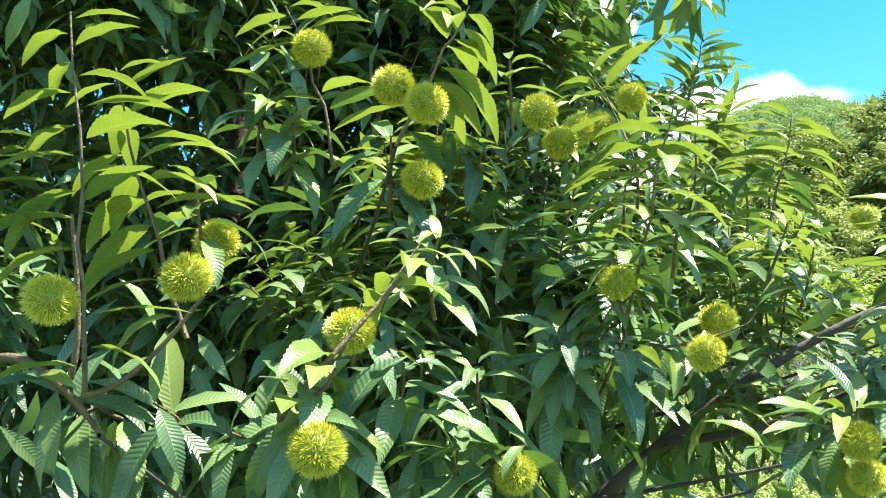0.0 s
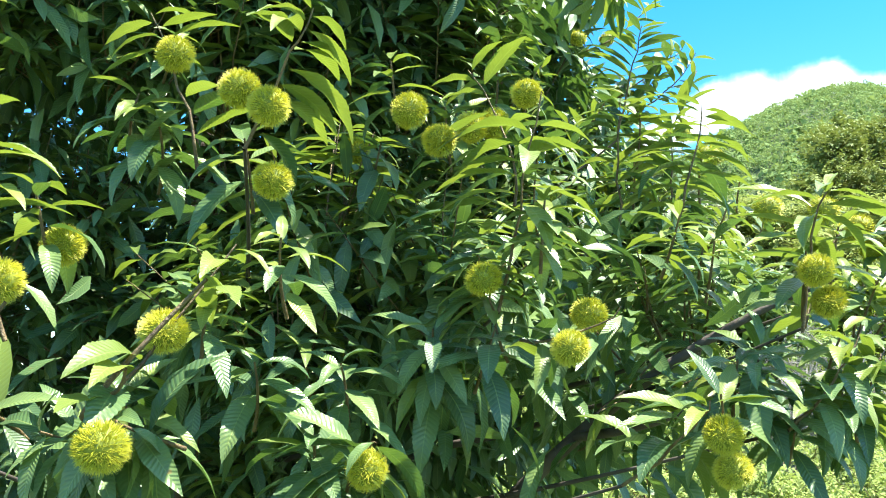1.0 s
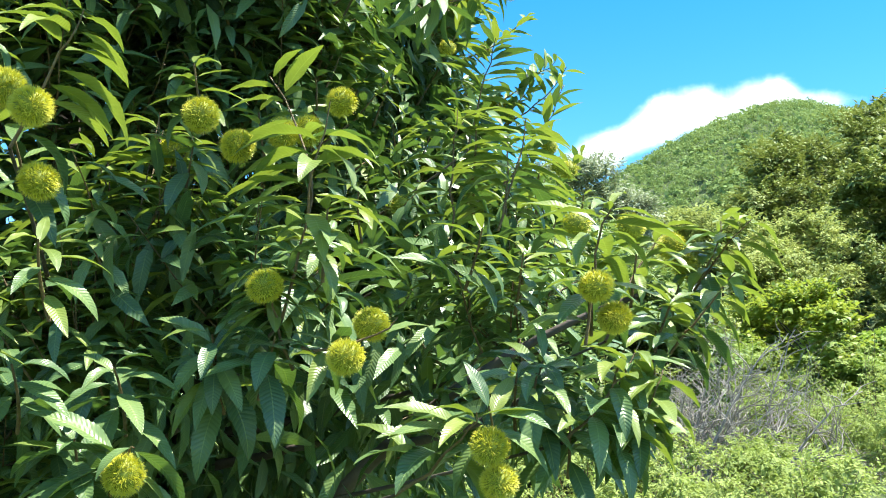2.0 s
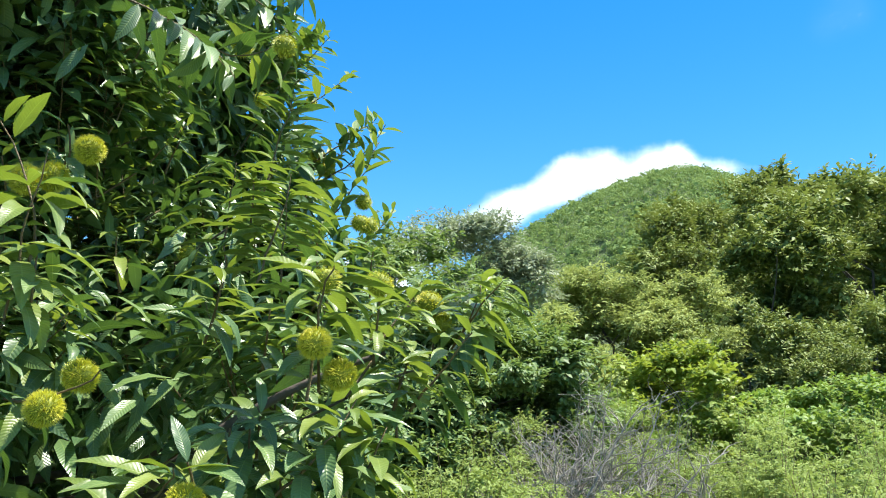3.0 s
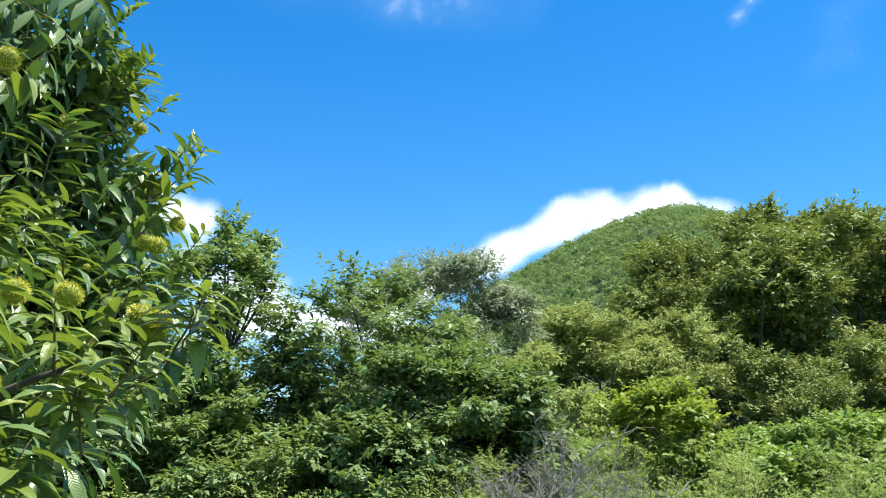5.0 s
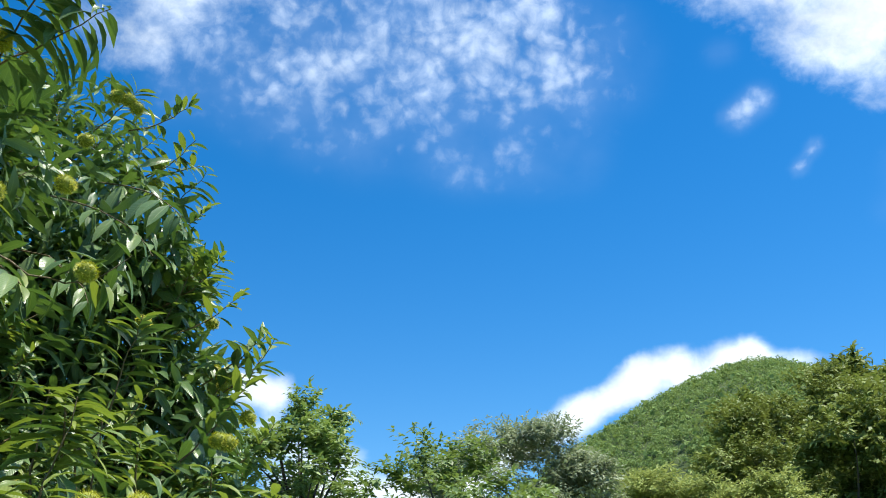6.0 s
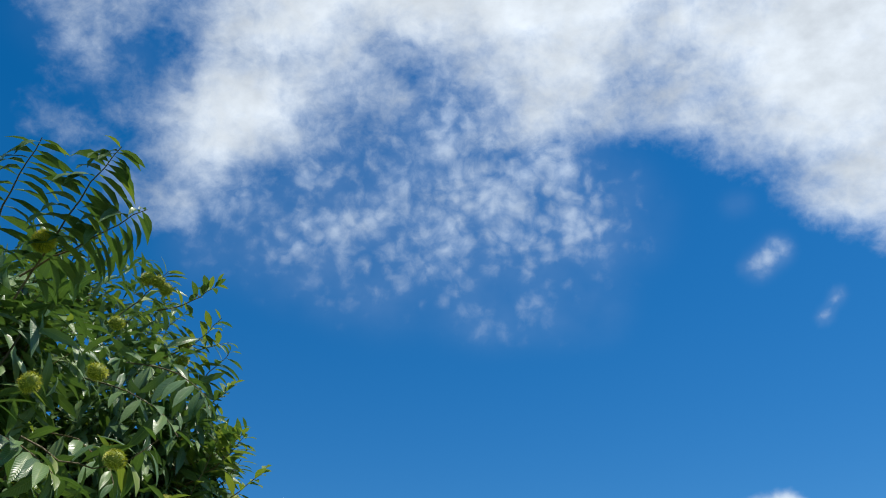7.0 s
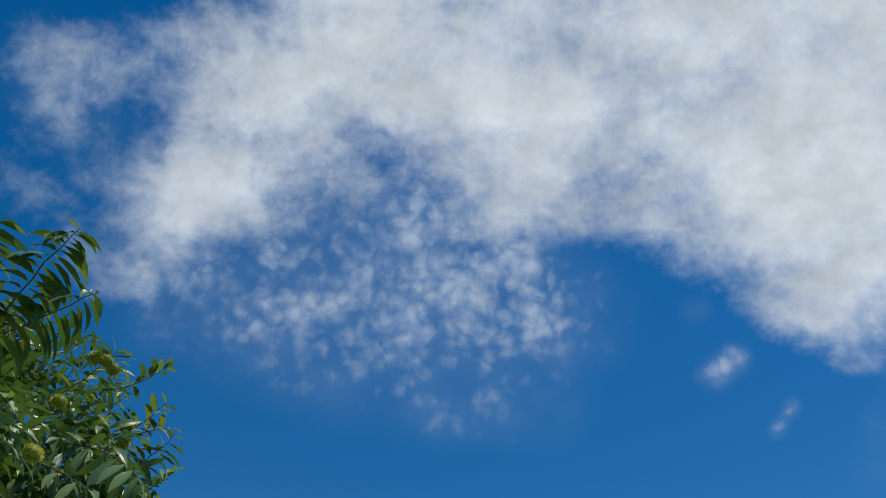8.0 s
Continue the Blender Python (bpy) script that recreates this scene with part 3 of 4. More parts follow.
shoot((0.143, 1.6, 1.407), (0.168, 1.56, 1.458), (0.199, 1.54, 1.481), 9, 0.15, 0.2, droop=0.5)
shoot((0.365, 1.74, 1.591), (0.346, 1.7, 1.666), (0.33, 1.66, 1.748), 12, 0.13, 0.4, droop=0.4)
shoot((0.386, 1.7, 1.624), (0.463, 1.68, 1.629), (0.536, 1.66, 1.668), 10, 0.125, 0.5, droop=0.35)
shoot((0.354, 1.7, 1.666), (0.39, 1.68, 1.818), (0.429, 1.65, 1.993), 16, 0.145, 0.75)
shoot((0.53, 1.72, 1.408), (0.612, 1.68, 1.476), (0.653, 1.65, 1.532), 12, 0.155, 0.6)
shoot((0.817, 1.8, 1.632), (0.835, 1.77, 1.781), (0.855, 1.75, 1.849), 13, 0.14, 0.75)
shoot((0.778, 1.75, 1.486), (0.844, 1.75, 1.554), (0.899, 1.77, 1.641), 13, 0.13, 0.6, droop=0.25)
shoot((0.379, 1.75, 1.838), (0.372, 1.75, 1.938), (0.308, 1.75, 2.066), 11, 0.15, 0.6)
shoot((0.885, 1.9, 1.454), (0.918, 1.85, 1.538), (0.945, 1.85, 1.601), 12, 0.125, 0.5, droop=0.25)
shoot((0.979, 2.0, 1.632), (1.03, 1.98, 1.70), (1.085, 1.95, 1.77), 12, 0.125, 0.7, droop=0.05)
shoot((0.865, 2.0, 1.652), (0.928, 2.1, 1.775), (0.993, 2.12, 1.889), 14, 0.14, 0.75)
shoot((1.052, 2.25, 1.76), (1.091, 2.2, 1.824), (1.114, 2.2, 1.905), 12, 0.14, 0.75)
shoot((1.045, 2.2, 1.748), (1.10, 2.15, 1.83), (1.15, 2.1, 1.89), 12, 0.125, 0.75)
shoot((0.672, 2.12, 1.872), (0.704, 2.12, 1.983), (0.726, 2.12, 2.096), 14, 0.14, 0.7)
shoot((0.567, 2.3, 1.885), (0.571, 2.3, 2.069), (0.579, 2.3, 2.17), 14, 0.14, 0.6)
shoot((0.683, 2.35, 1.896), (0.685, 2.35, 2.021), (0.688, 2.35, 2.123), 13, 0.14, 0.7)
# twig ends that droop over the front of the crown
for p in ((-0.13, 1.55, 1.95), (0.02, 1.5, 1.9), (0.13, 1.62, 1.59), (0.11, 1.55, 1.49), (0.35, 1.68, 1.64), (0.67, 1.66, 1.54), (0.75, 1.78, 1.61), (0.87, 1.8, 1.54), (-0.08, 1.25, 1.51), (-0.04, 1.28, 1.55), (0.25, 1.7, 1.61), (0.04, 1.5, 1.59),
          (0.88, 1.82, 1.63), (0.74, 1.75, 1.59), (0.26, 1.66, 1.64), (0.79, 1.75, 1.52), (0.71, 1.75, 1.59)):
    rosette(p, young=0.15)
for p in ((0.25, 1.9, 2.05), (0.18, 1.75, 2.09), (0.01, 1.4, 1.68), (0.83, 1.8, 1.76), (0.43, 1.65, 1.83), (0.09, 1.45, 1.75), (-0.2, 1.35, 1.81), (-0.16, 1.55, 1.99), (0.34, 1.95, 2.13),
          (0.72, 2.0, 1.81), (0.92, 1.95, 1.82), (0.98, 1.95, 1.73), (0.90, 1.85, 1.55), (0.61, 2.4, 2.06), (0.76, 2.4, 2.06), (0.4, 2.1, 1.96), (0.65, 1.9, 1.84), (0.88, 1.9, 1.58), (0.96, 2.0, 1.69),
          (0.62, 2.3, 2.13), (0.79, 2.3, 1.92), (1.02, 2.15, 1.77), (0.87, 2.6, 2.04)):
    rosette(p, (0.1, -0.25, 0.95), 11, 0.098, 0.6)
# brown forked twigs behind the lowest burrs, large drooping leaves at their ends
for a, b, c, g in (((-0.36, 1.21, 1.588), (-0.30, 1.20, 1.572), (-0.245, 1.22, 1.505), 0.0052), ((-0.277, 1.2, 1.562), (-0.264, 1.19, 1.622), (-0.268, 1.17, 1.735), 0.0040),
                   ((-0.262, 1.205, 1.55), (-0.205, 1.2, 1.573), (-0.133, 1.19, 1.648), 0.0038), ((-0.055, 1.22, 1.525), (-0.02, 1.21, 1.565), (0.068, 1.25, 1.675), 0.0042), ((-0.03, 1.21, 1.55), (-0.008, 1.2, 1.553), (0.01, 1.18, 1.575), 0.003)):
    child("branch", mesh_of("branch", *tube(bezier(a, b, c, 12), np.linspace(g, g * 0.55, 12), 7), None, [TWIG]), tree)
for p in ((-0.30, 1.19, 1.57), (-0.19, 1.22, 1.54), (-0.11, 1.23, 1.51), (-0.02, 1.22, 1.52)):
    rosette(p, (0.0, -0.55, 0.2), 8, 0.118, 0.05)
shoot((0.319, 2.15, 2.488), (0.468, 2.15, 2.418), (0.57, 2.15, 2.333), 11, 0.14, 0.1, droop=0.75, loose=1.0)
shoot((0.172, 2.95, 2.981), (0.426, 2.85, 2.85), (0.603, 2.75, 2.674), 9, 0.145, 0.0, droop=0.9, loose=1.1)
shoot((0.052, 2.8, 2.741), (0.325, 2.7, 2.657), (0.494, 2.62, 2.487), 9, 0.145, 0.0, droop=0.9, loose=1.1)
shoot((-0.003, 2.75, 2.583), (0.158, 2.7, 2.52), (0.317, 2.62, 2.372), 9, 0.145, 0.0, droop=0.9, loose=1.1)
shoot((0.273, 3.05, 3.076), (0.494, 2.95, 2.977), (0.638, 2.85, 2.842), 9, 0.145, 0.0, droop=0.9, loose=1.1)
shoot((0.376, 2.3, 2.508), (0.534, 2.4, 2.46), (0.666, 2.45, 2.545), 12, 0.14, 0.35, droop=0.5, loose=1.0)
# few light leaves on these high shoots: their backlit shade is put into the colour
shoot((0.461, 1.98, 2.769), (0.60, 2.0, 2.875), (0.735, 1.99, 2.945), 19, 0.125, 0.1, droop=0.25, loose=0.2)
shoot((0.45, 2.0, 2.72), (0.60, 1.92, 2.935), (0.700, 1.87, 3.045), 23, 0.13, 0.15, droop=0.15, loose=0.15)
shoot((0.38, 1.95, 2.80), (0.46, 1.86, 2.93), (0.54, 1.80, 3.03), 18, 0.13, 0.1, droop=0.15, loose=0.2)
shoot((0.585, 2.62, 2.158), (0.621, 2.6, 2.311), (0.654, 2.6, 2.442), 15, 0.145, 0.5)
shoot((0.658, 3.0, 2.145), (0.763, 3.05, 2.291), (0.848, 3.1, 2.481), 14, 0.14, 0.6)
shoot((0.365, 3.2, 2.405), (0.521, 3.2, 2.693), (0.58, 3.2, 2.89), 14, 0.14, 0.5)
shoot((0.369, 3.4, 2.681), (0.466, 3.42, 2.833), (0.52, 3.43, 2.974), 15, 0.14, 0.5)
shoot((0.579, 3.25, 2.259), (0.671, 3.28, 2.438), (0.773, 3.3, 2.544), 14, 0.14, 0.5)
shoot((0.391, 3.505, 2.737), (0.499, 3.448, 2.84), (0.567, 3.414, 2.976), 14, 0.14, 0.5)
shoot((0.593, 3.33, 2.458), (0.728, 3.292, 2.538), (0.828, 3.242, 2.604), 13, 0.14, 0.5)
shoot((0.157, 3.441, 3.212), (0.331, 3.414, 3.286), (0.505, 3.4, 3.318), 14, 0.14, 0.5)
shoot((0.072, 3.307, 3.386), (0.225, 3.217, 3.447), (0.305, 3.199, 3.53), 14, 0.14, 0.5)
# the outer edge of the crown towards the open sky
for x, y, z in ((0.67, 3.2, 2.86), (0.86, 3.2, 2.57), (0.90, 3.1, 2.27), (1.0, 2.9, 2.02), (0.64, 3.3, 2.92), (0.50, 3.3, 3.37), (0.47, 3.3, 3.53), (0.55, 3.3, 3.24), (0.74, 3.25, 2.76), (0.60, 3.25, 3.08)):
    a = np.array([x - 0.20 - rng.uniform(0, 0.08), y + rng.uniform(-0.05, 0.1), z - rng.uniform(0.10, 0.2)])
    shoot(a, (a + np.array([x, y, z])) / 2 + np.array([0.02, 0, -0.02]), (x, y, z), 12, 0.135, 0.5, droop=0.1, loose=0.4)

# the crown: lobes (centre, half-axes, shoots) whose shoots point out and up
LOBES = [
    ((0.05, 2.45, 1.55), (0.78, 0.85, 0.60), 170), ((-0.85, 2.3, 1.5), (0.85, 1.0, 0.75), 170), ((0.60, 2.3, 1.64), (0.40, 0.45, 0.30), 70), ((0.05, 3.2, 2.1), (0.78, 0.70, 0.40), 120),
    ((-0.7, 2.4, 2.4), (0.85, 0.75, 0.65), 190), ((-0.36, 3.75, 3.4), (0.58, 0.55, 0.72), 150), ((0.02, 2.5, 2.42), (0.46, 0.40, 0.22), 70), ((0.0, 2.7, 0.8), (0.9, 0.9, 0.5), 70), ((-1.1, 3.2, 3.2), (0.8, 0.8, 0.8), 110),
    ((0.05, 2.4, 2.88), (0.40, 0.38, 0.26), 80), ((0.0, 3.4, 2.7), (0.54, 0.55, 0.38), 100), ((0.28, 2.9, 2.05), (0.45, 0.45, 0.26), 60), ((-0.45, 2.5, 3.3), (0.45, 0.42, 0.34), 70), ((0.05, 2.0, 1.72), (0.5, 0.30, 0.34), 60),
    # the lobe at (-1.35, 1.75, 3.5) is unseen, added to shade the left side
    ((-0.7, 4.0, 1.9), (1.2, 0.8, 0.8), 110), ((-1.6, 3.1, 1.9), (0.7, 1.0, 0.8), 80), ((0.0, 4.0, 2.3), (0.55, 0.5, 0.5), 50), ((-0.9, 4.2, 3.0), (0.8, 0.6, 0.6), 70), ((-1.35, 1.75, 3.5), (0.62, 0.8, 0.7), 130), ((-1.9, 2.2, 2.6), (0.8, 0.9, 0.9), 110),
    ((0.48, 3.6, 2.518), (0.12, 0.25, 0.16), 26), ((0.705, 3.05, 2.072), (0.12, 0.25, 0.14), 26), ((0.374, 3.45, 2.866), (0.14, 0.25, 0.18), 26),
]
INNER = []
for (cx, cy, cz), (rx, ry, rz), count in LOBES:
    for _ in range(round(count / (5.2 if cz < 2.2 else 4.0))):
        # a branch end: a handful of shoots spread from one point
        d = unit(rng.normal(0, 1, 3))
        if d[1] > 0.6 and cy < 3.5:
            d[1] *= -1
        depth = rng.uniform(0.68, 1.0)
        end = np.array([cx, cy, cz]) + d * np.array([rx, ry, rz]) * depth
        low = 0.08 < end[0] < 0.78 and end[1] < 2.7 and 1.1 < end[2] < 1.64
        if low or (0.02 < end[0] < 0.72 and end[1] < 2.75 and 1.4 < end[2] < 1.86) or (-0.9 < end[0] < -0.1 and end[1] < 1.95 and end[2] < 1.62):
            continue                          # the shaded hollow under the front boughs
        main = unit(d * np.array([0.8, 0.8, 0.4]) + np.array([0, 0, 0.6]) + rng.normal(0, 0.2, 3))
        a = end - main * 0.28
        for _ in range(int(rng.integers(3, 5))):
            w = unit(main + rng.normal(0, 0.42, 3) + np.array([0, 0, 0.12]))
            c = a + w * rng.uniform(0.2, 0.33)
            m = (a + c) / 2 + np.array([0, 0, -0.02])
            # high lobes get fewer light young leaves, which darkens them as if backlit
            shoot(a, m, c, int(rng.integers(10, 15)), rng.uniform(0.10, 0.145) * (1.0 if cz < 2.2 else 0.95), (0.1 if cx < -0.6 and cz < 2 else 0.3 if depth < 0.8 else 0.55 if cz < 2.2 else 0.32), False, droop=rng.uniform(-0.15, 0.25))
        for _ in range(2):
            w = unit(main + rng.normal(0, 0.6, 3))
            rosette(a + w * rng.uniform(0.16, 0.28), w + np.array([0, 0, 0.4]), int(rng.integers(8, 12)), rng.uniform(0.085, 0.115) * (1.0 if cz < 2.2 else 0.8), 0.1 if depth < 0.8 else 0.3, False)
        if rng.random() < 0.06 and depth > 0.85:
            burr(*(end - main * 0.05), rng.uniform(0.85, 1.0))
    # leaves deeper in the crown
    k = count * (4 if cz < 2.2 else 7)
    d = unit(rng.normal(0, 1, (k, 3)))
    p = np.array([cx, cy, cz]) + d * np.array([rx, ry, rz]) * rng.uniform(0.2, 0.7 if cz < 2.2 else 0.85, (k, 1)) ** 0.6
    INNER.append(np.concatenate([p, unit(d + rng.normal(0, 0.7, (k, 3)) + np.array([0, 0, -0.3 if cz < 2.2 else 0.1])), unit(UP + rng.normal(0, 0.5, (k, 3)))], axis=1))
# the dense heart of the crown: leaf masses added to block sun and darken it
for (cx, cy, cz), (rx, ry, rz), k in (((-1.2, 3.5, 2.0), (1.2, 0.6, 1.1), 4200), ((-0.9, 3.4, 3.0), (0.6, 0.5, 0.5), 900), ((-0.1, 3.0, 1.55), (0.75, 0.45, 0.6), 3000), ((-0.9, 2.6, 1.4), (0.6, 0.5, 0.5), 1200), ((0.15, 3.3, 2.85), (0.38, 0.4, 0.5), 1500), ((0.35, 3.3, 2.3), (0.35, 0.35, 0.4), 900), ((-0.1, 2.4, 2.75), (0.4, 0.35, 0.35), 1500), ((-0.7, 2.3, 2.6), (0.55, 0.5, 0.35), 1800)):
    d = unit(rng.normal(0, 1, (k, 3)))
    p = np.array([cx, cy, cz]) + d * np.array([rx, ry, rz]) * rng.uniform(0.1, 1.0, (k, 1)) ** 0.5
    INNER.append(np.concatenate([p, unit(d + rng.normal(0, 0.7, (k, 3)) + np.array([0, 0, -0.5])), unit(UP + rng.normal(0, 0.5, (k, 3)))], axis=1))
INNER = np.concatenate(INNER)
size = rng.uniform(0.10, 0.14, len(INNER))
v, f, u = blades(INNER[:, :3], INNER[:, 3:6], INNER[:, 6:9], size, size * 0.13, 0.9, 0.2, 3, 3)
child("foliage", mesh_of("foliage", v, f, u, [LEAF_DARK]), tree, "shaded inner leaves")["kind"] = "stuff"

for kind, mat in (("young", LEAF_YOUNG), ("dark", LEAF_DARK)):
    rows = np.array(SPARE[kind])
    v, f, u = blades(rows[:, :3], rows[:, 3:6], rows[:, 6:9], rows[:, 9], rows[:, 10], rows[:, 11], rows[:, 12], 4, 3)
    child("foliage", mesh_of("foliage", v, f, u, [mat]), tree, "young light-green leaves" if kind == "young" else "mature dark green leaves")["kind"] = "stuff"
v, f, u = joined(TWIGS)
child("twig_mass", mesh_of("twig_mass", v, f, u, [TWIG]), tree)["kind"] = "stuff"

# trunk and limbs
ROOT = (-0.70, 3.1, -0.1)
child("trunk", mesh_of("trunk", *tube(bezier(ROOT, (-0.66, 2.98, 1.2), (-0.60, 2.95, 3.0), 20), np.linspace(0.13, 0.03, 20), 12), None, [BARK]), tree)
FORK = (-0.65, 2.97, 1.35)
TIPS = [(-0.062, 1.26, 1.528), (-0.24, 1.2, 1.508), (0.031, 1.47, 1.877), (0.354, 1.70, 1.666), (0.53, 1.72, 1.408), (0.143, 1.60, 1.407), (0.778, 1.75, 1.486), (0.865, 2.0, 1.652),
        (1.045, 2.2, 1.748), (0.567, 2.3, 1.885), (0.585, 2.62, 2.158), (0.42, 2.115, 2.688), (0.376, 2.3, 2.508), (0.369, 3.4, 2.681), (0.157, 3.441, 3.212), (0.658, 3.0, 2.145)]
for tip in TIPS + [(-0.4, 3.5, 4.0), (-1.3, 2.9, 3.4), (-1.3, 2.0, 1.9)]:
    e = np.array(tip)
    start = np.array(FORK) + np.array([0, 0, min(1.4, max(-0.35, (e[2] - 1.7) * 0.7))])
    m = (start + e) / 2 + np.array([rng.normal(0, 0.06), 0.08, -0.07])
    far_off = float(np.linalg.norm(e - start))
    pts = bezier(start, m, e, 18)
    pts[3:-3:3] += rng.normal(0, 0.006, (4, 3))
    child("limb", mesh_of("limb", *tube(pts, 0.0026 + (0.007 + 0.011 * far_off) * np.linspace(1, 0, 18) ** 1.9, 8), None, [BARK]), tree)

child("limb", mesh_of("limb", *tube(bezier((-0.842, 2.95, 2.577), (-0.234, 2.75, 2.561), (0.273, 2.6, 2.536), 16), np.linspace(0.013, 0.007, 16), 8), None, [BARK]), tree)

# a dark bough that shows in the hollow and forks towards the sunny edge
child("limb", mesh_of("limb", *tube(bezier((0.10, 2.45, 1.05), (0.50, 2.12, 1.49), (0.93, 2.05, 1.74), 16), np.linspace(0.021, 0.005, 16), 8), None, [BARK]), tree)
child("limb", mesh_of("limb", *tube(bezier((0.46, 2.14, 1.46), (0.62, 1.95, 1.50), (0.76, 1.84, 1.58), 10), np.linspace(0.010, 0.004, 10), 7), None, [BARK]), tree)

# ---------------------------------------------------------------- other trees and shrubs


def crown(seed, radius, tall, clumps, per, leaf, slim, bend, mat, cols=3, clump=0.3, sink=-0.35):
    """A crown of leafy clumps over an uneven dome, leaves on the outer side of every clump. Returns the mesh and the clumps' places."""
    r = np.random.default_rng(seed)
    half = np.array([radius, radius, tall / 2])
    # main lobes over an uneven dome, one at the top; clumps sit on the outer side of the lobes
    lobes = [np.array([0.1, 0, 0.62])]
    while len(lobes) < 9:
        d = unit(r.normal(0, 1, 3))
        if d[2] > sink and min(np.linalg.norm(d * 0.62 - q) for q in lobes) > 0.36:
            lobes.append(d * 0.62 * r.uniform(0.85, 1.15))
    lobes = np.array(lobes)
    which = r.integers(0, len(lobes), clumps)
    d = unit(r.normal(0, 1, (clumps, 3)) + 0.7 * unit(lobes)[which] + np.array([0, 0, 0.45 if sink > -0.6 else 0.0]))
    c = (lobes[which] + d * r.uniform(0.26, 0.40, (clumps, 1))) * half + np.array([0, 0, tall / 2])
    size = radius * clump * r.uniform(0.65, 1.3, clumps)
    # every clump bears twigs that spread outwards in layers, leaves drooping on both sides of each
    burst = 15
    tufts = max(1, per // burst)
    k = np.repeat(np.arange(clumps), tufts)
    d = unit(r.normal(0, 1, (len(k), 3)) + np.array([0, 0, 0.7]))
    tip = c[k] + d * (size[k] * r.uniform(0.6, 1.15, len(k)))[:, None] * np.array([1.25, 1.25, 0.6])
    tw = unit(d * np.array([1.0, 1.0, 0.45]) + 0.5 * unit(c[k] - np.array([0, 0, tall * 0.4])) + r.normal(0, 0.3, d.shape))
    side = unit(np.cross(tw, np.array([0, 0, 1.0])))
    step = np.tile(np.arange(burst) / (burst - 1), len(k))[:, None]
    hand = np.tile(np.where(np.arange(burst) % 2, 1.0, -1.0), len(k))[:, None]
    d, tip, tw, side = (np.repeat(q, burst, axis=0) for q in (d, tip, tw, side))
    k = np.arange(len(d))
    pos = tip - tw * (1 - step) * leaf * 3.2 + r.normal(0, 0.12 * leaf, d.shape)
    along = unit(tw * (0.35 + 0.5 * step) + side * hand * (1.0 - 0.6 * step) + np.array([0, 0, -0.25]) + r.normal(0, 0.3, d.shape))
    up = unit(np.array([0, 0, 1.0]) + 0.45 * d + r.normal(0, 0.25, d.shape))
    ln = leaf * r.uniform(0.7, 1.25, len(k))
    if cols == 1:
        v, f, u = sprays(pos, along, up, ln, ln * slim, 0.2 * bend)
    else:
        v, f, u = blades(pos, along, up, ln, ln * slim, r.uniform(0.5, 1.3, len(k)) * bend, 0.25, 2, cols)
    return mesh_of("crown", v, f, u, [mat]), c


def make_tree(name, label, category, base, seed, radius, tall, stem, clumps, per, leaf, slim, mat, bark=BARK, bend=1.0, clump=0.3, limbs=9, group="", sink=-0.35, cols=3):
    ob = tagged(new(name), label, category, group)
    r = np.random.default_rng(seed + 100)
    me, c = crown(seed, radius, tall, clumps, per, leaf, slim, bend, mat, cols, clump, sink)
    cr = child("crown", me, ob)
    cr.location = (0, 0, stem)
    girth = 0.035 * (stem + tall) * 0.45
    top = np.array([0.1 * radius, 0, stem + tall * 0.55])
    tp = bezier((0, 0, -0.3), (0.06 * radius, 0.05, stem * 0.6), top, 12)
    child("trunk", mesh_of("trunk", *tube(tp, np.linspace(girth, girth * 0.3, 12), 8), None, [bark]), ob)
    for i in r.choice(len(c), min(limbs, len(c)), replace=False):
        e = c[i] + np.array([0, 0, stem])
        want = e[2] - 0.55 * math.hypot(e[0], e[1])
        s = tp[3 + int(np.argmin(np.abs(tp[3:, 2] - want)))]
        m = (s + e) / 2 + np.array([0, 0, 0.05 * radius]) + r.normal(0, 0.07 * radius, 3)
        child("limb", mesh_of("limb", *tube(bezier(s, m, e, 8), np.linspace(girth * 0.3, girth * 0.05, 8), 5), None, [bark]), ob)
    ob.location = base
    return ob


def ground_at(x, y, down=0.1):
    return (x, y, float(height(np.array(x), np.array(y))) - down)


make_tree("grove_tree", "open-branched broadleaf tree with dark limbs and drooping leaves", "tree", ground_at(-1.85, 16.6), 11, 1.75, 5.2, 0.9, 84, 200, 0.125, 0.24, LEAF_GROVE, clump=0.17, limbs=24, sink=-0.8, cols=1)
make_tree("grove_tree", "spreading broadleaf tree with bare dark limbs showing", "tree", ground_at(0.45, 17.0), 22, 2.5, 4.8, 0.6, 120, 200, 0.125, 0.24, LEAF_GROVE, clump=0.16, limbs=28, sink=-0.8, cols=1)
for x, y, q, rad, tall in ((-1.1, 14.6, 71, 1.3, 2.7), (0.7, 14.2, 72, 1.2, 2.5), (-2.9, 15.2, 73, 1.6, 3.9), (3.1, 15.6, 74, 1.2, 2.3), (-0.75, 17.6, 75, 1.3, 4.3), (-1.8, 15.3, 76, 1.2, 3.5)):
    make_tree("grove_tree", "low dense tree with small dark glossy leaves", "tree", ground_at(x, y), q, rad, tall, 0.1, 44, 240, 0.125, 0.24, LEAF_GROVE, clump=0.28, limbs=8, sink=-0.8, cols=1)
make_tree("grove_tree", "broad spreading leafy tree beyond the chestnut", "tree", ground_at(-6.5, 17.5), 12, 2.8, 4.2, 1.0, 80, 176, 0.115, 0.24, LEAF_GROVE, clump=0.22, limbs=18, cols=1)
make_tree("grove_tree", "low leafy tree with glossy dark leaves", "tree", ground_at(1.9, 15.0), 13, 1.7, 3.0, 0.3, 60, 442, 0.115, 0.24, LEAF_GROVE, clump=0.22, limbs=14, cols=1)
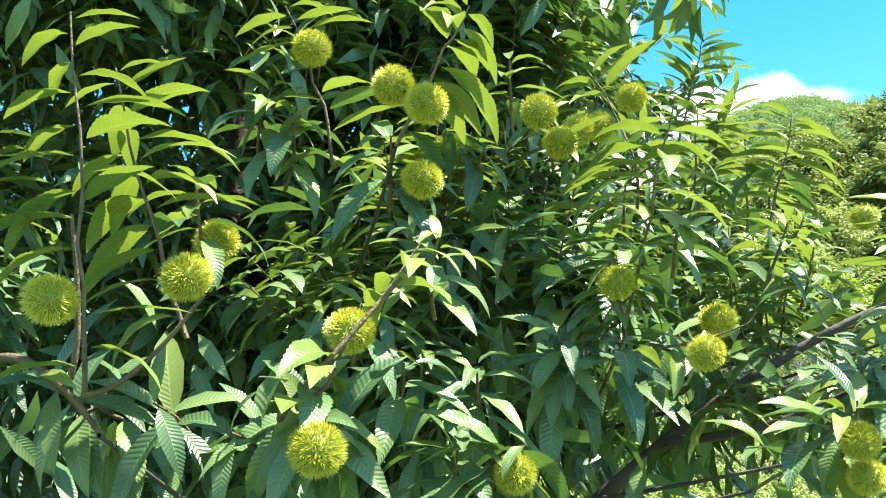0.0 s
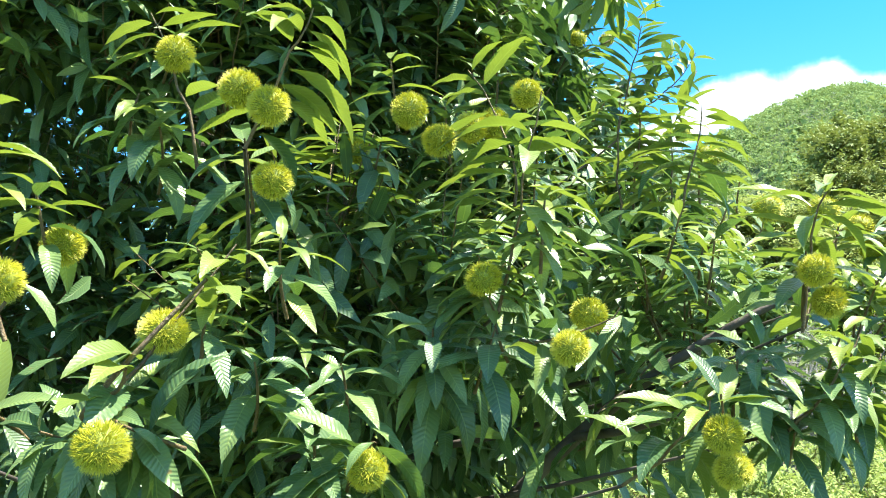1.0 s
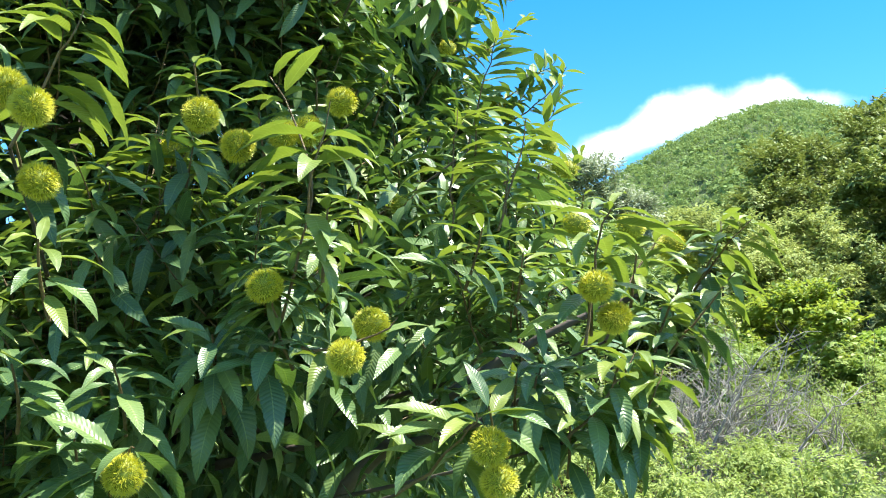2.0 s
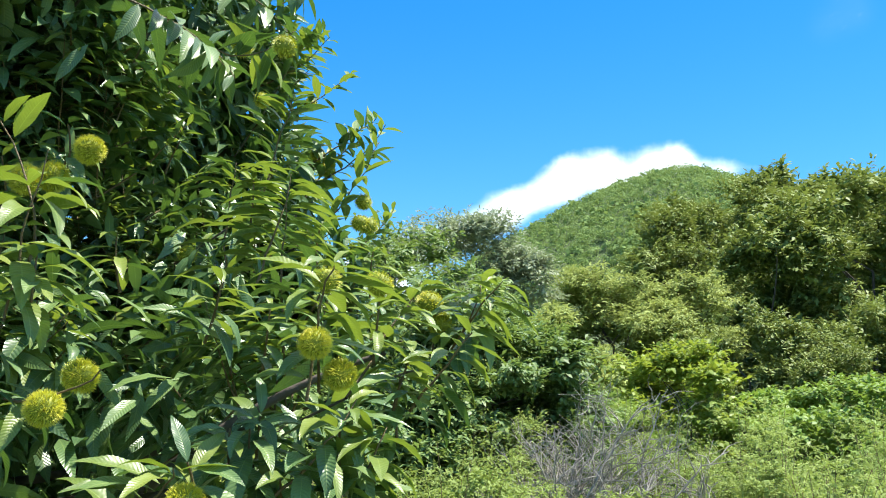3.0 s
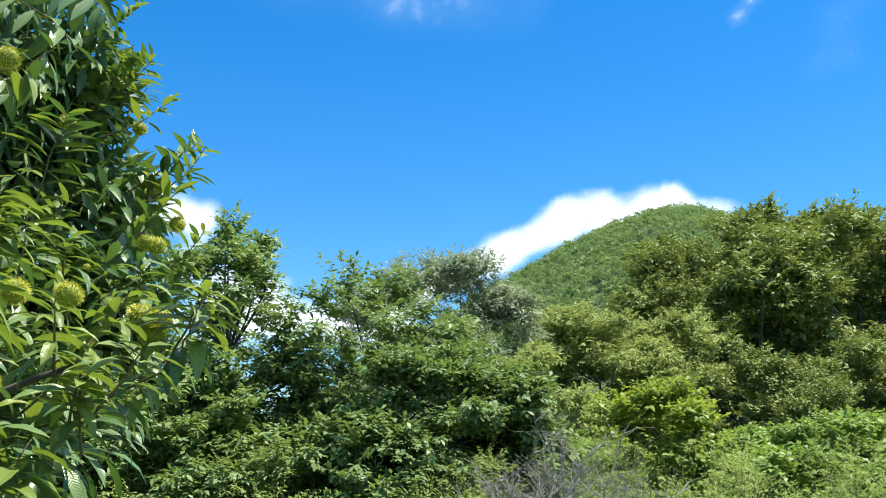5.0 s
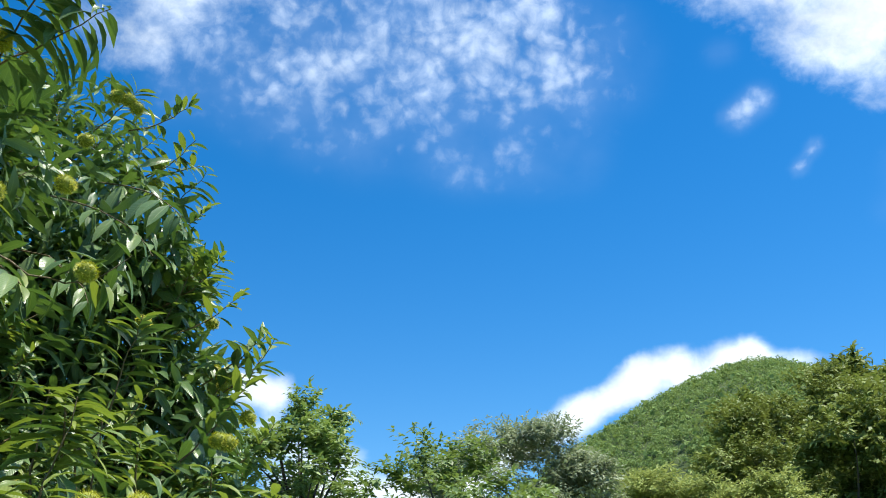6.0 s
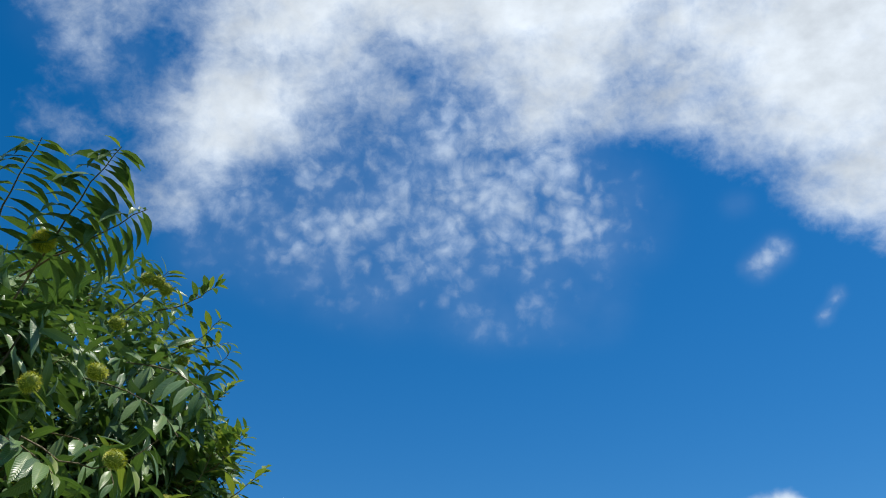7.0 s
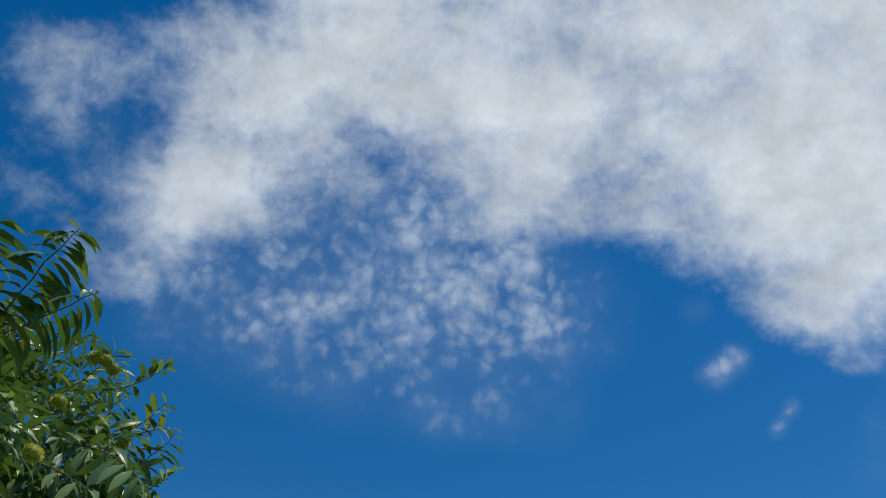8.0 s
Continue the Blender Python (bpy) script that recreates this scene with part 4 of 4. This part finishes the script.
make_tree("grove_tree", "leafy tree beyond the chestnut", "tree", ground_at(-3.9, 17.6), 44, 1.9, 3.6, 0.5, 65, 265, 0.115, 0.24, LEAF_GROVE, clump=0.3, limbs=10, cols=1)
make_tree("grove_tree", "dense low tree beyond the chestnut", "tree", ground_at(-4.2, 14.6), 61, 1.8, 3.4, 0.1, 65, 265, 0.115, 0.24, LEAF_GROVE, clump=0.3, limbs=8, cols=1, sink=-0.7)
make_tree("grove_tree", "dense low tree beyond the chestnut", "tree", ground_at(-2.8, 18.6), 62, 1.5, 3.5, 0.1, 65, 265, 0.115, 0.24, LEAF_GROVE, clump=0.3, limbs=8, cols=1, sink=-0.7)
for x, y, q in ((-2.6, 22.5, 71), (0.6, 24.0, 72), (-6.0, 23.0, 73)):
    make_tree("grove_tree", "dense low tree behind the open-branched grove", "tree", ground_at(x, y), q, 2.4, 3.4, 0.1, 46, 220, 0.14, 0.24, LEAF_GROVE, clump=0.3, limbs=8, cols=1, sink=-0.7)
make_tree("grey_leaved_tree", "grey-green leafy tree standing on the slope", "tree", ground_at(2.2, 36.0), 14, 3.3, 7.8, 3.0, 56, 680, 0.17, 0.2, LEAF_GREY, clump=0.27, cols=1, limbs=9)
make_tree("pale_tree", "pale yellow-green broadleaf tree on the slope", "tree", ground_at(4.9, 31.5), 15, 2.5, 5.6, 0.9, 64, 480, 0.19, 0.18, LEAF_PALE, sink=-0.7, clump=0.25, cols=1)
make_tree("pale_tree", "layered pale green broadleaf tree on the slope", "tree", ground_at(8.0, 37.5), 16, 2.9, 7.0, 1.3, 64, 480, 0.19, 0.18, LEAF_PALE, sink=-0.7, clump=0.25, cols=1)
make_tree("pale_tree", "pale green broadleaf tree at the edge of the wood", "tree", ground_at(11.5, 38.5), 23, 2.8, 6.6, 1.0, 64, 480, 0.19, 0.18, LEAF_PALE, sink=-0.7, clump=0.25, cols=1)

make_tree("shrub", "bright green broad-leaved shrub", "shrub", ground_at(7.4, 24.3), 17, 1.9, 3.9, 0.6, 64, 230, 0.15, 0.30, LEAF_VIVID, clump=0.27, cols=1, group="shrubs on the bank")
make_tree("shrub", "bright green broad-leaved shrub", "shrub", ground_at(9.6, 25.0), 24, 1.5, 3.0, 0.4, 56, 210, 0.15, 0.30, LEAF_BRIGHT, clump=0.27, cols=1, group="shrubs on the bank")
make_tree("shrub", "bright green broad-leaved shrub", "shrub", ground_at(5.2, 23.0), 18, 1.6, 2.7, 0.3, 56, 210, 0.15, 0.30, LEAF_BRIGHT, clump=0.27, cols=1, group="shrubs on the bank")
make_tree("shrub", "dense fresh green shrub", "shrub", ground_at(10.0, 20.0), 19, 2.0, 2.7, 0.2, 62, 190, 0.16, 0.30, LEAF_BRIGHT, clump=0.27, cols=1, group="shrubs on the bank")
make_tree("shrub", "dense fresh green shrub", "shrub", ground_at(16.2, 25.5), 59, 2.2, 3.4, 0.2, 62, 190, 0.16, 0.30, LEAF_BRIGHT, clump=0.27, cols=1, group="shrubs on the bank")
make_tree("shrub", "dense fresh green shrub", "shrub", ground_at(13.0, 27.5), 60, 2.2, 3.2, 0.2, 62, 190, 0.16, 0.30, LEAF_BRIGHT, clump=0.27, cols=1, group="shrubs on the bank")
make_tree("shrub", "dense fresh green shrub", "shrub", ground_at(12.6, 22.0), 25, 2.0, 2.9, 0.2, 62, 190, 0.16, 0.30, LEAF_BRIGHT, clump=0.27, cols=1, group="shrubs on the bank")


def sprig_shrub(x, y, seed, spread, tall, stems, leaf, slim, mat, label, per=60):
    """A shrub of many upright arching stems, small leaves all along them."""
    r = np.random.default_rng(seed)
    ob = tagged(new("feathery_shrub"), label, "shrub", "feathery shrubs")
    pieces, P, D, U = [], [], [], []
    for _ in range(stems):
        th, q = r.uniform(0, 6.283), math.sqrt(r.uniform(0, 1))
        top = np.array([spread * q * math.cos(th), spread * q * math.sin(th), tall * (1 - 0.35 * q * q) * r.uniform(0.7, 1.12)])
        foot = top * np.array([0.3, 0.3, 0]) + np.array([0, 0, -0.1])
        pts = bezier(foot, foot * 0.6 + top * 0.4 + np.array([0, 0, 0.12 * tall]), top, 7)
        pieces.append(tube(pts, np.linspace(0.009, 0.002, 7), 4))
        t = r.uniform(0.25, 1.0, per) * 6
        j = np.minimum(t.astype(int), 5)
        p = pts[j] + (pts[j + 1] - pts[j]) * (t - j)[:, None]
        d = unit(r.normal(0, 1, (per, 3)) + np.array([0, 0, 0.5]))
        P.append(p + d * r.uniform(0.0, 0.16, (per, 1)))
        D.append(d)
        U.append(unit(np.array([0, 0, 1.0]) + r.normal(0, 0.4, (per, 3))))
    v, f, u = joined(pieces)
    child("stem_mass", mesh_of("stem_mass", v, f, u, [TWIG]), ob)["kind"] = "stuff"
    P, D, U = np.concatenate(P), np.concatenate(D), np.concatenate(U)
    ln = leaf * r.uniform(0.7, 1.3, len(P))
    v, f, u = sprays(P, D, U, ln, ln * slim, 0.25)
    child("foliage", mesh_of("foliage", v, f, u, [mat]), ob)["kind"] = "stuff"
    me, _ = crown(seed + 300, spread * 1.05, tall * 0.95, 22, 210, leaf * 1.0, slim, 1.0, mat, 1, 0.26, -0.8)
    child("crown", me, ob)
    ob.location = ground_at(x, y, 0.0)
    return ob


for x, y, q, r, h in ((4.7, 18.0, 20, 1.2, 2.7), (6.6, 17.4, 21, 1.3, 2.5), (8.6, 16.6, 26, 1.3, 2.4), (3.2, 19.2, 27, 1.2, 2.6), (6.0, 14.6, 28, 1.1, 1.9), (4.6, 14.4, 29, 0.9, 1.6), (7.6, 13.6, 43, 1.1, 1.8),
                      (10.2, 17.2, 48, 1.3, 2.3), (5.6, 11.5, 41, 1.0, 1.4), (2.2, 13.5, 42, 1.0, 1.7), (9.4, 14.6, 49, 1.2, 1.9), (11.8, 19.0, 50, 1.4, 2.4)):
    sprig_shrub(x, y, q, r, h, 26, 0.055, 0.2, LEAF_FINE, "soft feathery light green shrub of upright sprigs", 90)
for x, y, q, r, h in ((5.5, 12.6, 84, 0.9, 1.5), (1.4, 11.0, 45, 1.0, 1.3), (0.2, 12.0, 46, 1.1, 1.5), (3.4, 9.6, 47, 0.9, 0.9), (-1.5, 12.5, 51, 1.2, 1.6), (4.9, 9.2, 52, 0.9, 0.9), (7.0, 11.0, 53, 1.1, 1.2), (0.4, 9.4, 54, 0.9, 0.9), (-0.9, 10.6, 55, 1.0, 1.1), (1.7, 12.9, 56, 1.0, 1.4), (2.6, 10.9, 66, 0.9, 0.8), (1.95, 9.7, 67, 0.8, 0.65), (3.6, 11.4, 68, 0.9, 0.8), (-0.6, 14.0, 63, 1.3, 1.9), (-2.0, 14.4, 64, 1.3, 2.0), (0.9, 14.2, 65, 1.2, 1.9), (-3.0, 12.6, 57, 1.3, 1.9), (-5.0, 13.5, 58, 1.5, 2.3)):
    sprig_shrub(x, y, q, r, h, 18, 0.06, 0.2, LEAF_FINE, "low soft green shrub in the rough grass", 70)


def dead_shrub(base, seed, spread, tall, stems=5, lean=(0.0, 0.0)):
    """A bare grey shrub: stems that fork and fork again into a tangle of crooked twigs; each stem is a part."""
    r = np.random.default_rng(seed)
    ob = tagged(new("bare_shrub"), "bare grey dead shrub with tangled twigs", "shrub", "bare shrubs")
    twigs = []

    def grow(p, d, ln, rad, level):
        pts = [p]
        for _ in range(5):
            d = unit(d + r.normal(0, 0.17, 3))
            pts.append(pts[-1] + d * ln / 5)
        piece = tube(np.array(pts), np.linspace(rad, rad * 0.6, 6), 5)
        if level == 0:
            child("stem", mesh_of("stem", *piece, None, [DEADWOOD]), ob)
        else:
            twigs.append(piece)
        if level < 3:
            for _ in range(4 if level else 5):
                i = int(r.integers(2, 6))
                grow(pts[i], unit(d + r.normal(0, 0.62, 3) + np.array([0, 0, 0.1])), ln * r.uniform(0.45, 0.72), rad * 0.55, level + 1)

    for i in range(stems):
        th = 6.283 * (i + r.uniform(0, 0.6)) / stems
        grow(np.array([0.06 * math.cos(th), 0.06 * math.sin(th), -0.1]), unit(np.array([spread * math.cos(th) + lean[0], spread * math.sin(th) + lean[1], 1.0])), tall * r.uniform(0.42, 0.55), 0.017, 0)
    v, f, u = joined(twigs)
    child("twig_mass", mesh_of("twig_mass", v, f, u, [DEADWOOD]), ob)["kind"] = "stuff"
    ob.location = base
    return ob


dead_shrub(ground_at(3.05, 13.0), 3, 0.5, 2.4, 10)
dead_shrub(ground_at(2.65, 12.7), 4, 0.5, 2.1, 8)
dead_shrub(ground_at(4.2, 12.8), 6, 0.7, 1.8, 5, (0.5, 0.0))


def snag(base, seed, reach, tall, girth):
    """A dead sapling: one pale bowed stem that leans over, with a few crooked side branches."""
    r = np.random.default_rng(seed)
    ob = tagged(new("dead_sapling"), "pale leaning dead sapling with crooked bare branches", "tree", "dead saplings")
    pts = bezier((0, 0, -0.1), (reach * 0.38, 0.0, tall * 0.56), (reach, 0.1, tall), 14)
    pts[2:-1] += r.normal(0, 0.018, (11, 3))
    child("trunk", mesh_of("trunk", *tube(pts, np.linspace(girth, girth * 0.25, 14), 7), None, [DEADWOOD]), ob)
    for i in range(4, 13):
        d = unit(np.array([r.normal(0.35, 0.8), r.normal(0, 0.6), r.uniform(0.2, 1.0)]))
        ln = tall * r.uniform(0.16, 0.36)
        q = [pts[i]]
        for _ in range(5):
            d = unit(d + r.normal(0, 0.22, 3))
            q.append(q[-1] + d * ln / 5)
        child("branch", mesh_of("branch", *tube(np.array(q), np.linspace(girth * 0.45, girth * 0.12, 6), 5), None, [DEADWOOD]), ob)
    ob.location = base
    return ob


snag(ground_at(2.85, 12.5, 0.0), 1, 1.15, 1.95, 0.022)
snag(ground_at(3.75, 12.5, 0.0), 2, 1.1, 1.25, 0.022)
snag(ground_at(3.7, 13.1, 0.0), 5, 0.55, 2.0, 0.018)

# the wood on the spur
def wood_tree(seed, radius, per, leaf):
    return make_tree("wood_tree", "tall olive-green tree in the hillside wood", "tree", ground_at(14.6, 41.0), seed, radius, 7.0, 0.2, 62, per, leaf, 0.22, LEAF_OLIVE, clump=0.25, sink=-0.85, limbs=7, group="trees of the hillside wood", cols=1)


WOOD = [wood_tree(30 + i, 3.0 + 0.25 * i, 300, 0.215) for i in range(3)]
BACK = [wood_tree(40 + i, 3.0 + 0.25 * i, 75, 0.5) for i in range(2)]
r_ = np.random.default_rng(8)
spots = [(15.3, 41.0, 1.32), (20.3, 42.5, 1.5), (26.5, 43.0, 1.43), (15.2, 35.5, 0.72), (19.6, 37.0, 0.74), (24.4, 37.2, 0.78)]
for gy in np.arange(48, 78, 6.0):
    for gx in np.arange(8, 54, 5.8):
        x, y = gx + r_.uniform(-1.7, 1.7), gy + r_.uniform(-1.5, 1.5)
        if x > 0.225 * y + 2.6 and x < 0.52 * y + 4:
            # lower towards the hollow at the wood's edge
            rise = 0.22 + 0.072 * min(1.0, max(0.0, (math.degrees(math.atan2(x - 1.3, y)) - 11.5) / 5.5))
            size = min(r_.uniform(0.90, 1.18), (rise * math.hypot(x, y) + 1.5 - float(height(x, y))) / 6.7)
            if size > 0.7:
                spots.append((x, y, size))
near_row = [q for q in spots if q[1] < 57] + [(12.2, 33.8, 0.86), (16.4, 33.4, 0.8), (14.0, 30.6, 0.62), (19.0, 32.6, 0.7), (9.9, 34.6, 0.7), (12.4, 44.0, 0.85), (15.6, 53.5, 1.28), (19.6, 56.0, 1.2)]
far_row = [q for q in spots if q[1] >= 57]
for kinds, row in ((WOOD, near_row), (BACK, far_row)):
    for i, (x, y, s) in enumerate(row):
        if i < len(kinds):
            kinds[i].location, kinds[i].scale = ground_at(x, y), (s, s, s)
            continue
        k = s / kinds[i % len(kinds)].scale[0]
        copy_thing(kinds[i % len(kinds)], Matrix.Translation(ground_at(x, y)) @ pose(0, 0, 0, 0, 0, r_.uniform(0, 360)) @ Matrix.Scale(k, 4))


def far_woods():
    """The woods that cover the higher hill, as one mass of crowns: dense on the open crest, sparser in the hollows."""
    r = np.random.default_rng(9)
    pieces = []
    for x0, x1, y0, y1, count, low, leaf, per in ((0.05, 0.40, 150, 274, 3600, 14.0, 0.33, 48), (-0.42, 0.9, 84, 274, 1800, 0.8, 1.0, 14)):
        y = r.uniform(y0, y1, count)
        x = y * r.uniform(x0, x1, count)
        z = height(x, y)
        ok = z > low
        x, y, z = x[ok], y[ok], z[ok]
        rad = r.uniform(0.7, 1.5, len(x))
        k = np.repeat(np.arange(len(x)), per)
        d = unit(r.normal(0, 1, (len(k), 3)) + np.array([0, -0.3, 0.6]))
        pos = np.stack([x, y, z + 0.7 * rad], axis=1)[k] + d * rad[k][:, None] * r.uniform(0.93, 1.03, (len(k), 1))
        up = unit(d + np.array([0, 0, 0.3]) + r.normal(0, 0.15, d.shape))
        ln = leaf * r.uniform(0.7, 1.3, len(k))
        pieces.append(sprays(pos, unit(r.normal(0, 1, d.shape)), up, ln, ln * 0.5, 0.15))
    v, f, u = joined(pieces)
    return tagged(new("far_woods", mesh_of("far_woods", v, f, u, [LEAF_FAR])), "dense green woods covering the high rounded hill", "woods", kind="stuff")


far_woods()
